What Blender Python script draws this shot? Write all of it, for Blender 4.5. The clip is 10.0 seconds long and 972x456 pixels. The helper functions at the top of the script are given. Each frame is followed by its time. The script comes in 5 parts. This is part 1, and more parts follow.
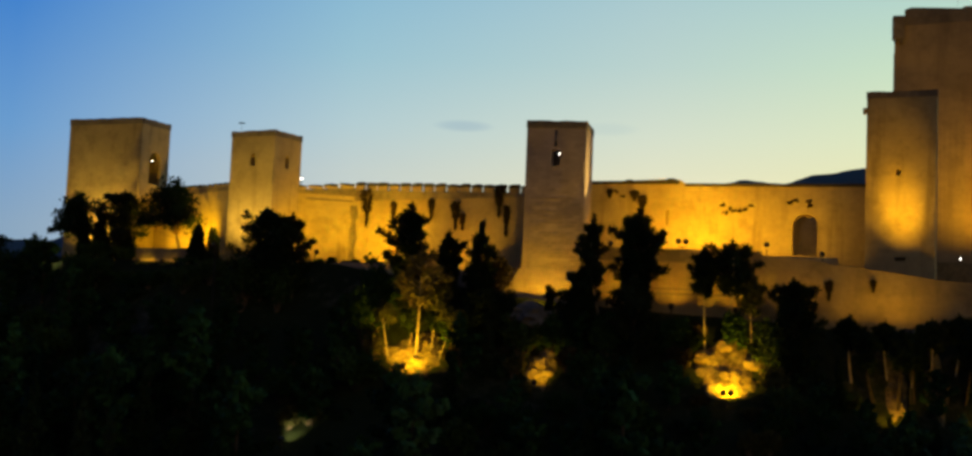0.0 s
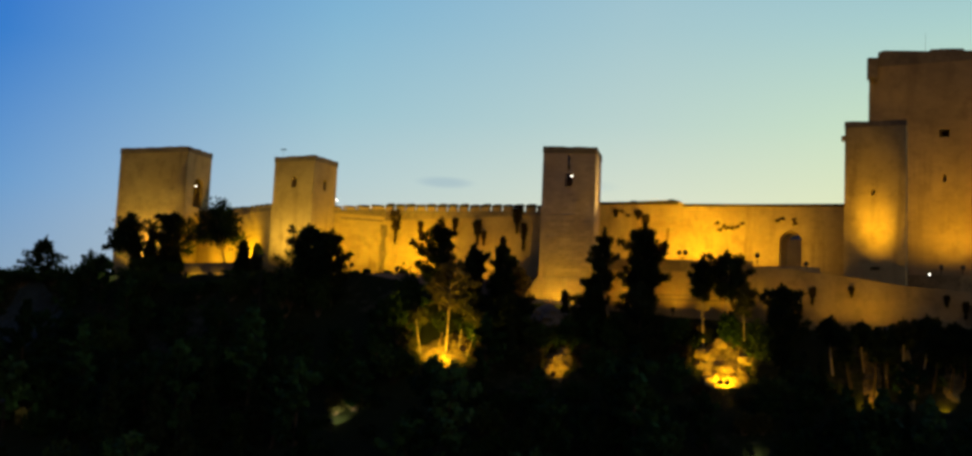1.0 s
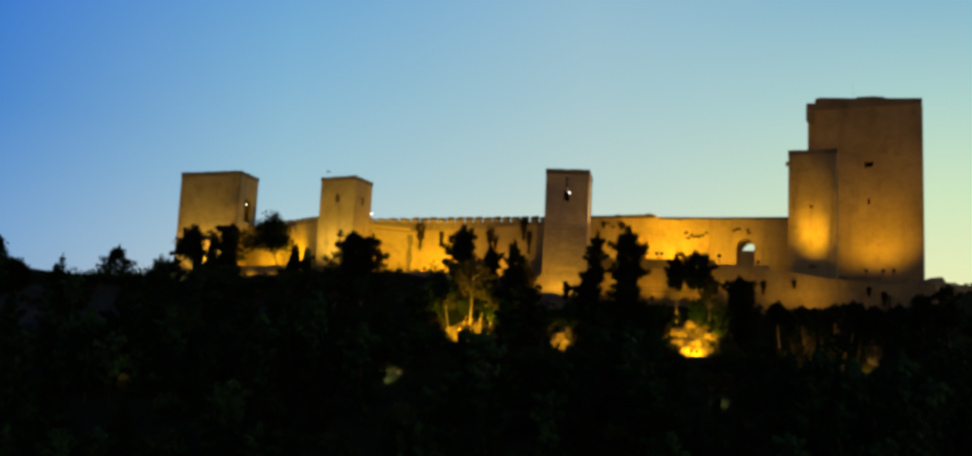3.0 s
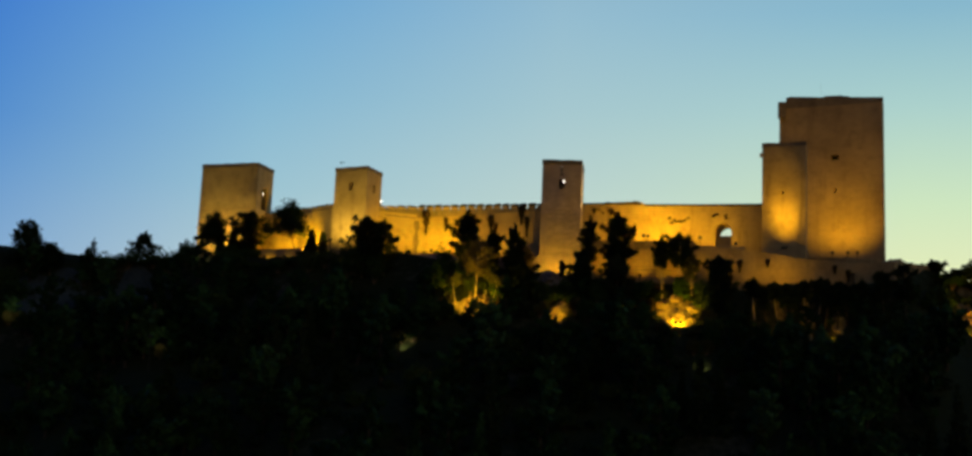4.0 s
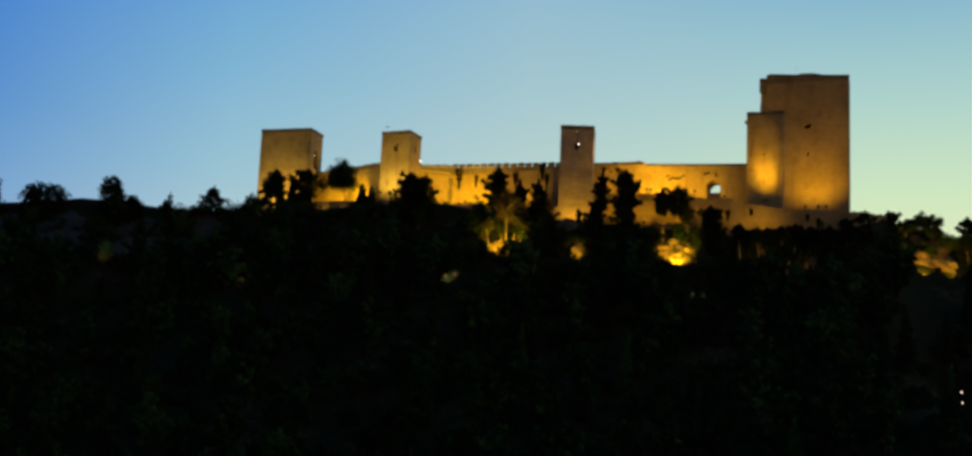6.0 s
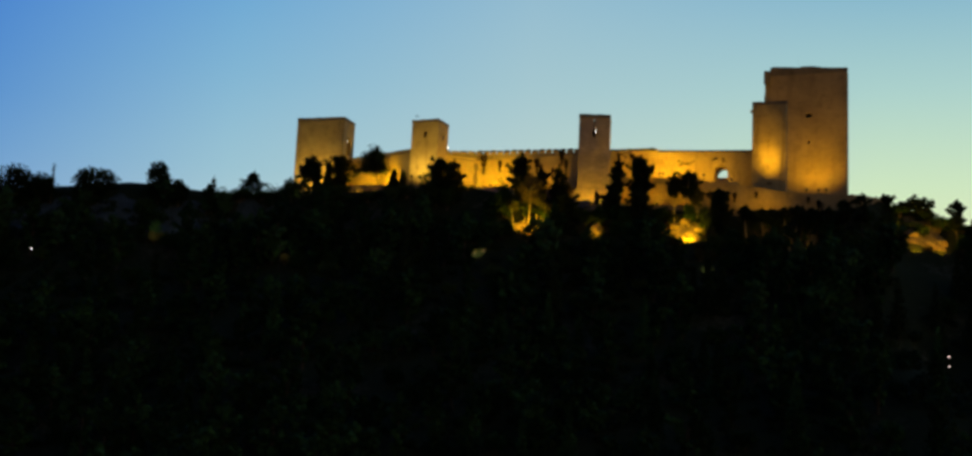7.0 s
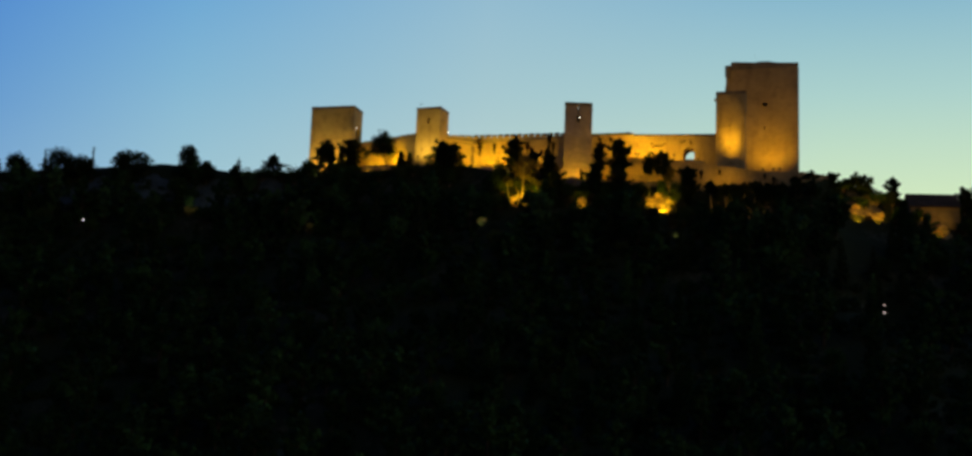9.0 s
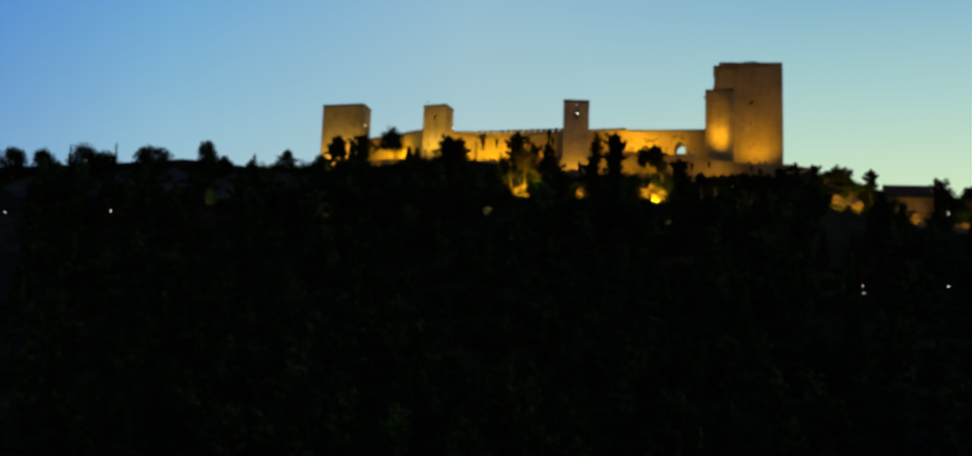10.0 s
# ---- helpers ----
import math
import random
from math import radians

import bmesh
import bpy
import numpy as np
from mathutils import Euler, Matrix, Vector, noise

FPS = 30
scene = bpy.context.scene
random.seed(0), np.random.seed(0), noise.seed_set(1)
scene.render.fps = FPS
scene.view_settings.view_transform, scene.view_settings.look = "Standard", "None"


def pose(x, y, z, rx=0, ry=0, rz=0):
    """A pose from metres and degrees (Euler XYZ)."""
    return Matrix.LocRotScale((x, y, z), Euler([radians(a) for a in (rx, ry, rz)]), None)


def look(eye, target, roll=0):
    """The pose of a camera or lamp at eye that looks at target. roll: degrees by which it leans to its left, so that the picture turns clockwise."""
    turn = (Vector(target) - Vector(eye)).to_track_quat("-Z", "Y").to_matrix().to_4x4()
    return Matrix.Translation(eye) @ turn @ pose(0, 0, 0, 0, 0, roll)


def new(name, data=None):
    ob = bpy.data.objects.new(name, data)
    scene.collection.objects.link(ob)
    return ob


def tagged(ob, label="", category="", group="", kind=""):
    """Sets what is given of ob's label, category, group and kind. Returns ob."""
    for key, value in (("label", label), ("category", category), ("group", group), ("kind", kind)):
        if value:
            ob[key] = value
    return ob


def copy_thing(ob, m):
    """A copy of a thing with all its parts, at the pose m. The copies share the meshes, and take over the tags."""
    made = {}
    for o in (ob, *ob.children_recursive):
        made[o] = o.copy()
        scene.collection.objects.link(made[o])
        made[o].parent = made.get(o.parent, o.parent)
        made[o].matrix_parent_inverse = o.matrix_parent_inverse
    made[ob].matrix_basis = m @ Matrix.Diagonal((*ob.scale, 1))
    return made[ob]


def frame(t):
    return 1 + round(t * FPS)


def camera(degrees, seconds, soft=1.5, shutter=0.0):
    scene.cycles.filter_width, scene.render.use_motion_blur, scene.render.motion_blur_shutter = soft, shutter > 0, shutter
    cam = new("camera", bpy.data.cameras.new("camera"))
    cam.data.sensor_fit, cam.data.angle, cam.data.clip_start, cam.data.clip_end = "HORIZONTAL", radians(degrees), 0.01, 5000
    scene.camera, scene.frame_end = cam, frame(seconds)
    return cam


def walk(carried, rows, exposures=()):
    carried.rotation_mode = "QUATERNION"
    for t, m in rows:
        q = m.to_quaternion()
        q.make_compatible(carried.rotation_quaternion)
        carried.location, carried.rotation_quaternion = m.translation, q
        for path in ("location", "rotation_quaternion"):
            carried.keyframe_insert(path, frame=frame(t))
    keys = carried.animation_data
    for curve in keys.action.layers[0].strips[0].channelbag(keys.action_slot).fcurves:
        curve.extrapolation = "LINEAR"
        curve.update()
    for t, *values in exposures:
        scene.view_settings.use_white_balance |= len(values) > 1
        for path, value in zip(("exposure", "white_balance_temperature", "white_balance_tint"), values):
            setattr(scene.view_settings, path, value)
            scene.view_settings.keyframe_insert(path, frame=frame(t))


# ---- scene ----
cam = camera(40.1, 10.0, soft=3.0)
PATH = [
    (0.0, 2.401, -1.956, -4.597, 11.857, 4.887, -2.338),
    (0.5, 1.953, -9.598, -7.627, 11.449, 6.170, -2.391),
    (1.0, 1.461, -17.280, -10.697, 11.006, 7.353, -2.503),
    (1.5, 0.937, -25.305, -13.834, 10.533, 8.440, -2.684),
    (2.0, 0.419, -33.235, -17.017, 9.924, 9.270, -2.716),
    (3.5, -1.558, -58.181, -26.847, 8.015, 10.682, -2.574),
    (4.0, -2.497, -66.654, -30.310, 7.412, 10.827, -2.481),
    (4.5, -3.521, -74.993, -33.584, 6.901, 10.811, -2.426),
    (5.0, -4.539, -83.429, -36.722, 6.515, 10.664, -2.399),
    (5.5, -5.659, -91.933, -39.664, 6.290, 10.460, -2.507),
    (7.0, -9.107, -117.918, -48.538, 6.234, 10.087, -2.627),
    (7.5, -10.283, -126.248, -51.451, 6.016, 10.076, -2.585),
    (8.0, -11.514, -134.591, -54.556, 5.536, 10.125, -2.455),
    (8.5, -12.826, -142.726, -57.771, 4.915, 10.221, -2.293),
    (9.0, -14.227, -151.123, -61.172, 4.306, 10.344, -2.163),
    (9.5, -15.814, -159.446, -64.641, 3.879, 10.482, -2.047),
    (10.0, -17.439, -167.937, -68.228, 3.600, 10.662, -1.909),
]
walk(cam, [(t, pose(x, y, z, 90 + pitch, roll, yaw)) for t, x, y, z, yaw, pitch, roll in PATH])

# ---- world: dusk sky, glow behind the castle to the north-east of the view ----
world = bpy.data.worlds.new("world")
scene.world = world
world.use_nodes = True


def wire(tree):
    """Short makers for nodes of one tree."""
    def node(kind, **values):
        n = tree.nodes.new(kind)
        for key, value in values.items():
            if key == "op":
                n.operation = value
            elif key == "mix":
                n.data_type = "RGBA"
                n.blend_type = value
            elif key == "noise_dims":
                n.noise_dimensions = value
        return n

    def put(socket, value):
        if isinstance(value, bpy.types.NodeSocket):
            tree.links.new(value, socket)
        else:
            socket.default_value = value

    def calc(op, a, b=0.0, c=0.0):
        n = node("ShaderNodeMath", op=op)
        put(n.inputs[0], a), put(n.inputs[1], b), put(n.inputs[2], c)
        return n.outputs[0]

    def blend(fac, a, b, mode="MIX"):
        n = node("ShaderNodeMix", mix=mode)
        put(n.inputs[0], fac), put(n.inputs[6], a), put(n.inputs[7], b)
        return n.outputs[2]

    def ramp(fac, stops):
        n = node("ShaderNodeValToRGB")
        put(n.inputs[0], fac)
        e = n.color_ramp.elements
        while len(e) < len(stops):
            e.new(0.5)
        for el, (p, col) in zip(e, stops):
            el.position = p
            el.color = (*col, 1)
        return n.outputs[0]

    def noise_tex(vec, scale, detail=4.0, rough=0.55):
        n = node("ShaderNodeTexNoise")
        put(n.inputs["Vector"], vec)
        put(n.inputs["Scale"], scale), put(n.inputs["Detail"], detail), put(n.inputs["Roughness"], rough)
        return n.outputs[0]
    return node, put, calc, blend, ramp, noise_tex


def srgb(r, g, b):
    return tuple(((c / 255 + 0.055) / 1.055) ** 2.4 if c > 10 else c / 255 / 12.92 for c in (r, g, b))


wt = world.node_tree
node, put, calc, blend, ramp, noise_tex = wire(wt)
bg = wt.nodes["Background"]
co = node("ShaderNodeTexCoord")
sep = node("ShaderNodeSeparateXYZ")
wt.links.new(co.outputs["Generated"], sep.inputs[0])
dx, dy, dz = sep.outputs
flat = calc("MAXIMUM", calc("SQRT", calc("ADD", calc("MULTIPLY", dx, dx), calc("MULTIPLY", dy, dy))), 0.001)
elev = calc("MULTIPLY", calc("ARCTAN2", dz, flat), 2 / math.pi)
bearing = calc("MULTIPLY", calc("ARCTAN2", dx, dy), 180 / math.pi)
E = lambda deg: deg / 90
sky_a = ramp(elev, [(E(0), srgb(142, 166, 186)), (E(4), srgb(138, 166, 192)), (E(8), srgb(106, 156, 206)), (E(14), srgb(58, 126, 204)),
                    (E(20), srgb(45, 110, 205)), (E(40), srgb(22, 62, 146)), (E(90), srgb(12, 30, 70))])
sky_b = ramp(elev, [(E(0), srgb(206, 204, 190)), (E(7), srgb(196, 208, 204)), (E(9), srgb(180, 205, 210)), (E(12), srgb(155, 195, 210)), (E(16), srgb(130, 181, 211)),
                    (E(20), srgb(106, 166, 212)), (E(40), srgb(34, 82, 160)), (E(90), srgb(12, 30, 70))])
sky_c = ramp(elev, [(E(0), srgb(236, 228, 186)), (E(7), srgb(229, 228, 196)), (E(9), srgb(213, 223, 204)), (E(12), srgb(187, 211, 206)), (E(16), srgb(165, 199, 207)),
                    (E(20), srgb(148, 188, 208)), (E(40), srgb(46, 92, 160)), (E(90), srgb(12, 30, 70))])
sky_d = ramp(elev, [(E(0), srgb(246, 232, 160)), (E(7), srgb(240, 236, 176)), (E(9), srgb(228, 236, 186)), (E(12), srgb(206, 230, 192)), (E(16), srgb(172, 209, 204)),
                    (E(20), srgb(136, 184, 205)), (E(40), srgb(50, 98, 160)), (E(90), srgb(12, 30, 70))])
step_1 = calc("MULTIPLY_ADD", bearing, 1 / 14, 32 / 14)
step_2 = calc("MULTIPLY_ADD", bearing, 1 / 13, 18 / 13)
step_3 = calc("MULTIPLY_ADD", bearing, 1 / 15, 5 / 15)
for n in wt.nodes:
    if n.bl_idname == "ShaderNodeMath" and n.operation == "MULTIPLY_ADD":
        n.use_clamp = True
sky = blend(step_3, blend(step_2, blend(step_1, sky_a, sky_b), sky_c), sky_d)


def wisp(az, el, long, thin):
    """How far a direction lies inside a thin streak of cloud."""
    u = calc("DIVIDE", calc("SUBTRACT", bearing, az), long)
    v = calc("DIVIDE", calc("SUBTRACT", calc("MULTIPLY", elev, 90.0), el), thin)
    n = node("ShaderNodeMapRange")
    n.interpolation_type = "SMOOTHSTEP"
    put(n.inputs["Value"], calc("ADD", calc("MULTIPLY", u, u), calc("MULTIPLY", v, v)))
    for key, value in (("From Min", 0.0), ("From Max", 1.0), ("To Min", 0.4), ("To Max", 0.0)):
        n.inputs[key].default_value = value
    return n.outputs[0]


sky = blend(wisp(-13.2, 9.22, 1.5, 0.3), sky, (*srgb(140, 170, 190), 1))
sky = blend(wisp(-7.0, 9.3, 1.6, 0.34), sky, (*srgb(186, 205, 200), 1))
away = calc("ABSOLUTE", calc("SUBTRACT", bearing, 12.0))
dim = node("ShaderNodeMapRange")
dim.interpolation_type = "SMOOTHSTEP"
for key, value in (("From Min", 45.0), ("From Max", 130.0), ("To Min", 1.0), ("To Max", 0.41)):
    dim.inputs[key].default_value = value
put(dim.inputs["Value"], away)
below = node("ShaderNodeMapRange")
for key, value in (("From Min", -0.03), ("From Max", 0.0), ("To Min", 0.0), ("To Max", 1.0)):
    below.inputs[key].default_value = value
put(below.inputs["Value"], dz)
rosy = node("ShaderNodeMapRange")
rosy.interpolation_type = "SMOOTHSTEP"
for key, value in (("From Min", 50.0), ("From Max", 110.0)):
    rosy.inputs[key].default_value = value
put(rosy.inputs["Value"], away)
put(bg.inputs["Color"], blend(rosy.outputs[0], sky, blend(1.0, sky, (1.5, 0.86, 0.56, 1), "MULTIPLY")))
put(bg.inputs["Strength"], calc("MULTIPLY", dim.outputs[0], below.outputs[0]))

# ---- floodlights: place, target, watts, cone degrees, blend, colour ----
AMBER = (1.0, 0.51, 0.006)
GOLD = (1.0, 0.55, 0.005)
PALE = (1.0, 0.86, 0.42)
DEEP = (1.0, 0.50, 0.003)
SOFT = (1.0, 0.64, 0.07)
COOL = (1.0, 0.93, 0.80)


def flood(place, target, watts, cone=110, soft=0.6, colour=AMBER, size=0.15):
    data = bpy.data.lights.new("floodlight_lamp", "SPOT")
    data.energy, data.color, data.spot_size, data.spot_blend, data.shadow_soft_size = watts, colour, radians(cone), soft, size
    ob = new("floodlight_lamp", data)
    ob.matrix_world = look(place, target)
    return ob


FLOODS = [
    # along the curtain wall between the slender tower and the gate
    ((-5.5, 122.75, 5.5), (-5.2, 131.0, 7.6), 8600, 96, 1.0, AMBER),
    ((-8.6, 122.8, 5.2), (-8.4, 131.2, 8.4), 1500, 110, 1.0, AMBER),
    ((-1.6, 122.75, 5.2), (-1.4, 130.6, 7.4), 2700, 110, 1.0, AMBER),
    ((2.2, 122.75, 5.4), (2.6, 130.2, 7.4), 3600, 100, 1.0, AMBER),
    ((7.2, 122.75, 4.7), (9.0, 129.6, 8.4), 700, 120, 1.0, AMBER),
    ((-12.4, 124.2, 5.3), (-13.6, 131.6, 9.0), 900, 120, 1.0, GOLD),
    ((-9.9, 125.3, 5.3), (-15.1, 126.1, 12.6), 11000, 30, 0.8, (1.0, 0.70, 0.16)),
    # along the crenellated wall
    ((-37.4, 127.2, 3.6), (-37.0, 133.1, 8.0), 6800, 130, 1.0, GOLD),
    ((-44.4, 128.4, 4.0), (-44.2, 133.4, 8.8), 2000, 135, 1.0, GOLD),
    ((-28.6, 125.4, 3.0), (-28.4, 130.0, 7.6), 1300, 130, 0.9, AMBER),
    # window tower, west wall and west tower
    ((-58.2, 131.2, 4.0), (-60.2, 136.6, 7.2), 4600, 130, 0.9, GOLD),
    ((-63.6, 134.6, 3.9), (-65.2, 140.4, 8.0), 2600, 130, 0.9, GOLD),
    ((-51.8, 122.6, 4.2), (-50.8, 128.2, 10.6), 5000, 115, 0.9, SOFT),
    ((-43.2, 128.0, 4.2), (-47.4, 129.8, 10.0), 2400, 100, 0.9, GOLD),
    ((-75.8, 136.4, 3.8), (-75.0, 141.2, 12.4), 5600, 120, 0.9, SOFT),
    ((-64.8, 138.4, 4.0), (-68.8, 142.8, 12.0), 650, 110, 0.9, AMBER),
    ((-64.2, 131.0, 2.5), (-64.0, 132.6, 2.2), 190, 120, 1.0, GOLD),
    ((-60.8, 130.0, 2.5), (-60.6, 131.6, 2.2), 190, 120, 1.0, GOLD),
    ((-74.9, 130.6, 2.6), (-74.6, 133.6, 2.0), 150, 120, 0.9, PALE),
    # stair tower and keep
    ((13.8, 115.6, -2.0), (14.0, 124.66, 10.4), 14000, 32, 0.9, AMBER),
    # added beams, no known source: a narrow bright core, then a wide weak fill
    ((14.3, 115.6, -2.0), (14.1, 124.66, 9.4), 19000, 19, 1.0, AMBER),
    ((13.0, 119.0, -2.4), (14.0, 124.0, 8.0), 900, 120, 1.0, AMBER),
    ((22.4, 137.6, 6.4), (22.4, 145.6, 14.0), 2700, 88, 1.0, DEEP),
    ((26.0, 137.0, 6.4), (25.8, 144.6, 13.8), 2700, 92, 1.0, DEEP),
    # added wide beam for the keep's upper glow, no known source
    ((24.6, 137.0, 6.4), (24.2, 145.1, 18.0), 2700, 104, 1.0, DEEP),
    # foot of the slender tower and the retaining wall
    ((-18.6, 119.7, -1.0), (-18.8, 124.6, 2.4), 2300, 112, 1.0, GOLD),
    ((9.8, 119.2, -1.6), (9.8, 122.5, 1.6), 300, 110, 1.0, AMBER),
    ((15.2, 119.2, -1.8), (15.2, 122.5, 1.2), 150, 110, 1.0, AMBER),
    ((-11.6, 120.6, -0.2), (-11.6, 122.9, 2.6), 480, 120, 1.0, AMBER),
    ((-6.2, 120.5, -0.4), (-6.2, 122.8, 2.6), 560, 120, 1.0, AMBER),
    ((-0.4, 120.4, -0.6), (-0.4, 122.7, 2.4), 420, 120, 1.0, AMBER),
    ((5.0, 120.3, -0.9), (5.0, 122.6, 2.2), 330, 120, 1.0, AMBER),
    # floodlights on the slope
    ((-29.4, 113.0, -6.8), (-29.0, 118.4, -3.8), 6600, 122, 1.0, (1.0, 0.56, 0.006)),
    ((-17.2, 112.6, -7.8), (-17.0, 116.6, -6.6), 1000, 70, 1.0, GOLD),
    ((-0.8, 113.2, -8.0), (-0.7, 118.4, -6.4), 5600, 112, 1.0, GOLD),
    ((12.5, 112.5, -10.0), (12.4, 118.0, -6.0), 620, 120, 0.8, AMBER),
    ((19.5, 112.5, -10.0), (18.6, 118.0, -6.0), 520, 120, 0.8, AMBER),
    ((39.8, 121.6, -8.0), (40.6, 129.6, -2.2), 3400, 80, 0.9, AMBER),
    ((44.6, 121.8, -8.2), (44.2, 129.6, -2.2), 3400, 80, 0.9, AMBER),
    ((56.6, 121.0, -10.4), (55.6, 128.5, -6.0), 1100, 90, 0.8, AMBER),
    ((67.6, 118.6, -11.4), (68.0, 126.5, -5.5), 1200, 84, 0.8, AMBER),
    # inside the castle yard: an assumed, unseen lamp added to brighten the yard wall
    ((6.4, 138.5, 5.2), (6.6, 145.0, 7.0), 260, 120, 0.9, DEEP),
    # small pale garden lamps among the bushes
    ((-37.0, 104.6, -13.3), (-36.9, 107.0, -12.8), 900, 58, 0.9, PALE),
    ((2.0, 103.8, -14.4), (2.2, 106.2, -15.0), 560, 62, 0.9, PALE),
    ((-100.0, 117.4, -8.8), (-99.6, 121.5, -8.2), 260, 60, 0.9, PALE),
    ((-71.0, 104.6, -13.0), (-71.0, 108.4, -13.2), 110, 60, 0.9, PALE),
]

# ---- materials ----


def fresh(name):
    m = bpy.data.materials.new(name)
    m.use_nodes = True
    return m, m.node_tree, m.node_tree.nodes["Principled BSDF"]


def stone(name, base, dark, stain, course=0.42, bump=0.5, streak=0.5, joints=0.32):
    """Coursed rubble masonry: blocks, mortar, weather stains and streaks."""
    m, tree, bsdf = fresh(name)
    node, put, calc, blend, ramp, noise_tex = wire(tree)
    co = node("ShaderNodeTexCoord").outputs["Object"]
    sep = node("ShaderNodeSeparateXYZ")
    put(sep.inputs[0], co)
    along = calc("ADD", calc("MULTIPLY", sep.outputs[0], 0.94), calc("MULTIPLY", sep.outputs[1], 0.53))
    comb = node("ShaderNodeCombineXYZ")
    wob = calc("MULTIPLY", calc("SUBTRACT", noise_tex(co, 0.9, 3.0), 0.5), 0.28)
    put(comb.inputs[0], along), put(comb.inputs[1], calc("ADD", sep.outputs[2], wob))
    brick = node("ShaderNodeTexBrick")
    put(brick.inputs["Vector"], comb.outputs[0])
    for key, value in (("Scale", 1.0), ("Mortar Size", 0.022), ("Mortar Smooth", 0.6), ("Bias", 0.0), ("Brick Width", course * 1.9), ("Row Height", course)):
        brick.inputs[key].default_value = value
    brick.inputs["Color1"].default_value = (0.74, 0.74, 0.74, 1)
    brick.inputs["Color2"].default_value = (1.16, 1.12, 1.08, 1)
    brick.inputs["Mortar"].default_value = (0.62, 0.6, 0.58, 1)
    big = noise_tex(co, 0.16, 5.0, 0.6)
    fine = noise_tex(co, 2.6, 6.0, 0.65)
    col = blend(ramp(big, [(0.36, (0, 0, 0)), (0.66, (1, 1, 1))]), (*base, 1), (*dark, 1))
    col = blend(joints, col, brick.outputs["Color"], "MULTIPLY")
    patch = noise_tex(co, 0.55, 5.0, 0.6)
    col = blend(calc("MULTIPLY", ramp(patch, [(0.50, (0, 0, 0)), (0.72, (1, 1, 1))]), 0.5), col, (*stain, 1))
    col = blend(calc("MULTIPLY", ramp(fine, [(0.48, (0, 0, 0)), (0.75, (1, 1, 1))]), 0.22), col, (*stain, 1))
    tall = node("ShaderNodeMapping")
    tall.inputs["Scale"].default_value = (1.1, 1.1, 0.12)
    put(tall.inputs["Vector"], co)
    drip = ramp(noise_tex(tall.outputs[0], 0.75, 4.0, 0.6), [(0.55, (0, 0, 0)), (0.72, (1, 1, 1))])
    col = blend(calc("MULTIPLY", drip, streak), col, (*stain, 1))
    put(bsdf.inputs["Base Color"], col)
    bsdf.inputs["Roughness"].default_value = 0.92
    bsdf.inputs["Specular IOR Level"].default_value = 0.15
    hgt = calc("ADD", calc("MULTIPLY", brick.outputs["Fac"], -0.6), calc("ADD", fine, calc("MULTIPLY", noise_tex(co, 9.0, 3.0), 0.4)))
    bp = node("ShaderNodeBump")
    bp.inputs["Strength"].default_value = bump
    bp.inputs["Distance"].default_value = 0.12
    put(bp.inputs["Height"], hgt)
    put(bsdf.inputs["Normal"], bp.outputs[0])
    return m


def mottled(name, a, b, scale=3.0, rough=0.9, bump=0.3, distance=0.05, metal=0.0):
    """Two colours mixed at two scales, with fine relief."""
    m, tree, bsdf = fresh(name)
    node, put, calc, blend, ramp, noise_tex = wire(tree)
    co = node("ShaderNodeTexCoord").outputs["Object"]
    f = calc("ADD", calc("MULTIPLY", noise_tex(co, scale * 0.18, 4.0), 0.6), calc("MULTIPLY", noise_tex(co, scale, 5.0), 0.4))
    put(bsdf.inputs["Base Color"], blend(ramp(f, [(0.4, (0, 0, 0)), (0.6, (1, 1, 1))]), (*a, 1), (*b, 1)))
    bsdf.inputs["Roughness"].default_value = rough
    bsdf.inputs["Metallic"].default_value = metal
    bsdf.inputs["Specular IOR Level"].default_value = 0.2
    bp = node("ShaderNodeBump")
    bp.inputs["Strength"].default_value, bp.inputs["Distance"].default_value = bump, distance
    put(bp.inputs["Height"], noise_tex(co, scale * 2.5, 5.0, 0.65))
    put(bsdf.inputs["Normal"], bp.outputs[0])
    return m


def foliage(name, a, b):
    """Needles and leaves, each island a little different."""
    m, tree, bsdf = fresh(name)
    node, put, calc, blend, ramp, noise_tex = wire(tree)
    geo = node("ShaderNodeNewGeometry").outputs["Random Per Island"]
    who = node("ShaderNodeObjectInfo").outputs["Random"]
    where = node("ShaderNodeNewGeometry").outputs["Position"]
    # broad noise in the colour, for crown-sized lighter and darker patches
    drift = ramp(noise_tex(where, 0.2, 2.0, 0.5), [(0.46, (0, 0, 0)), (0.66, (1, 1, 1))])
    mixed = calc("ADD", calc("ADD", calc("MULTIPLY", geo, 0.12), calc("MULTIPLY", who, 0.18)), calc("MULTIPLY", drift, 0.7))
    pale = ramp(who, [(0.80, (0, 0, 0)), (0.94, (1, 1, 1))])
    grey = (b[0] * 1.2, b[1] * 0.85, b[2] * 1.3, 1)
    put(bsdf.inputs["Base Color"], blend(pale, blend(mixed, (*a, 1), (*b, 1)), blend(geo, (*b, 1), grey)))
    bsdf.inputs["Roughness"].default_value = 0.8
    bsdf.inputs["Specular IOR Level"].default_value = 0.1
    return m


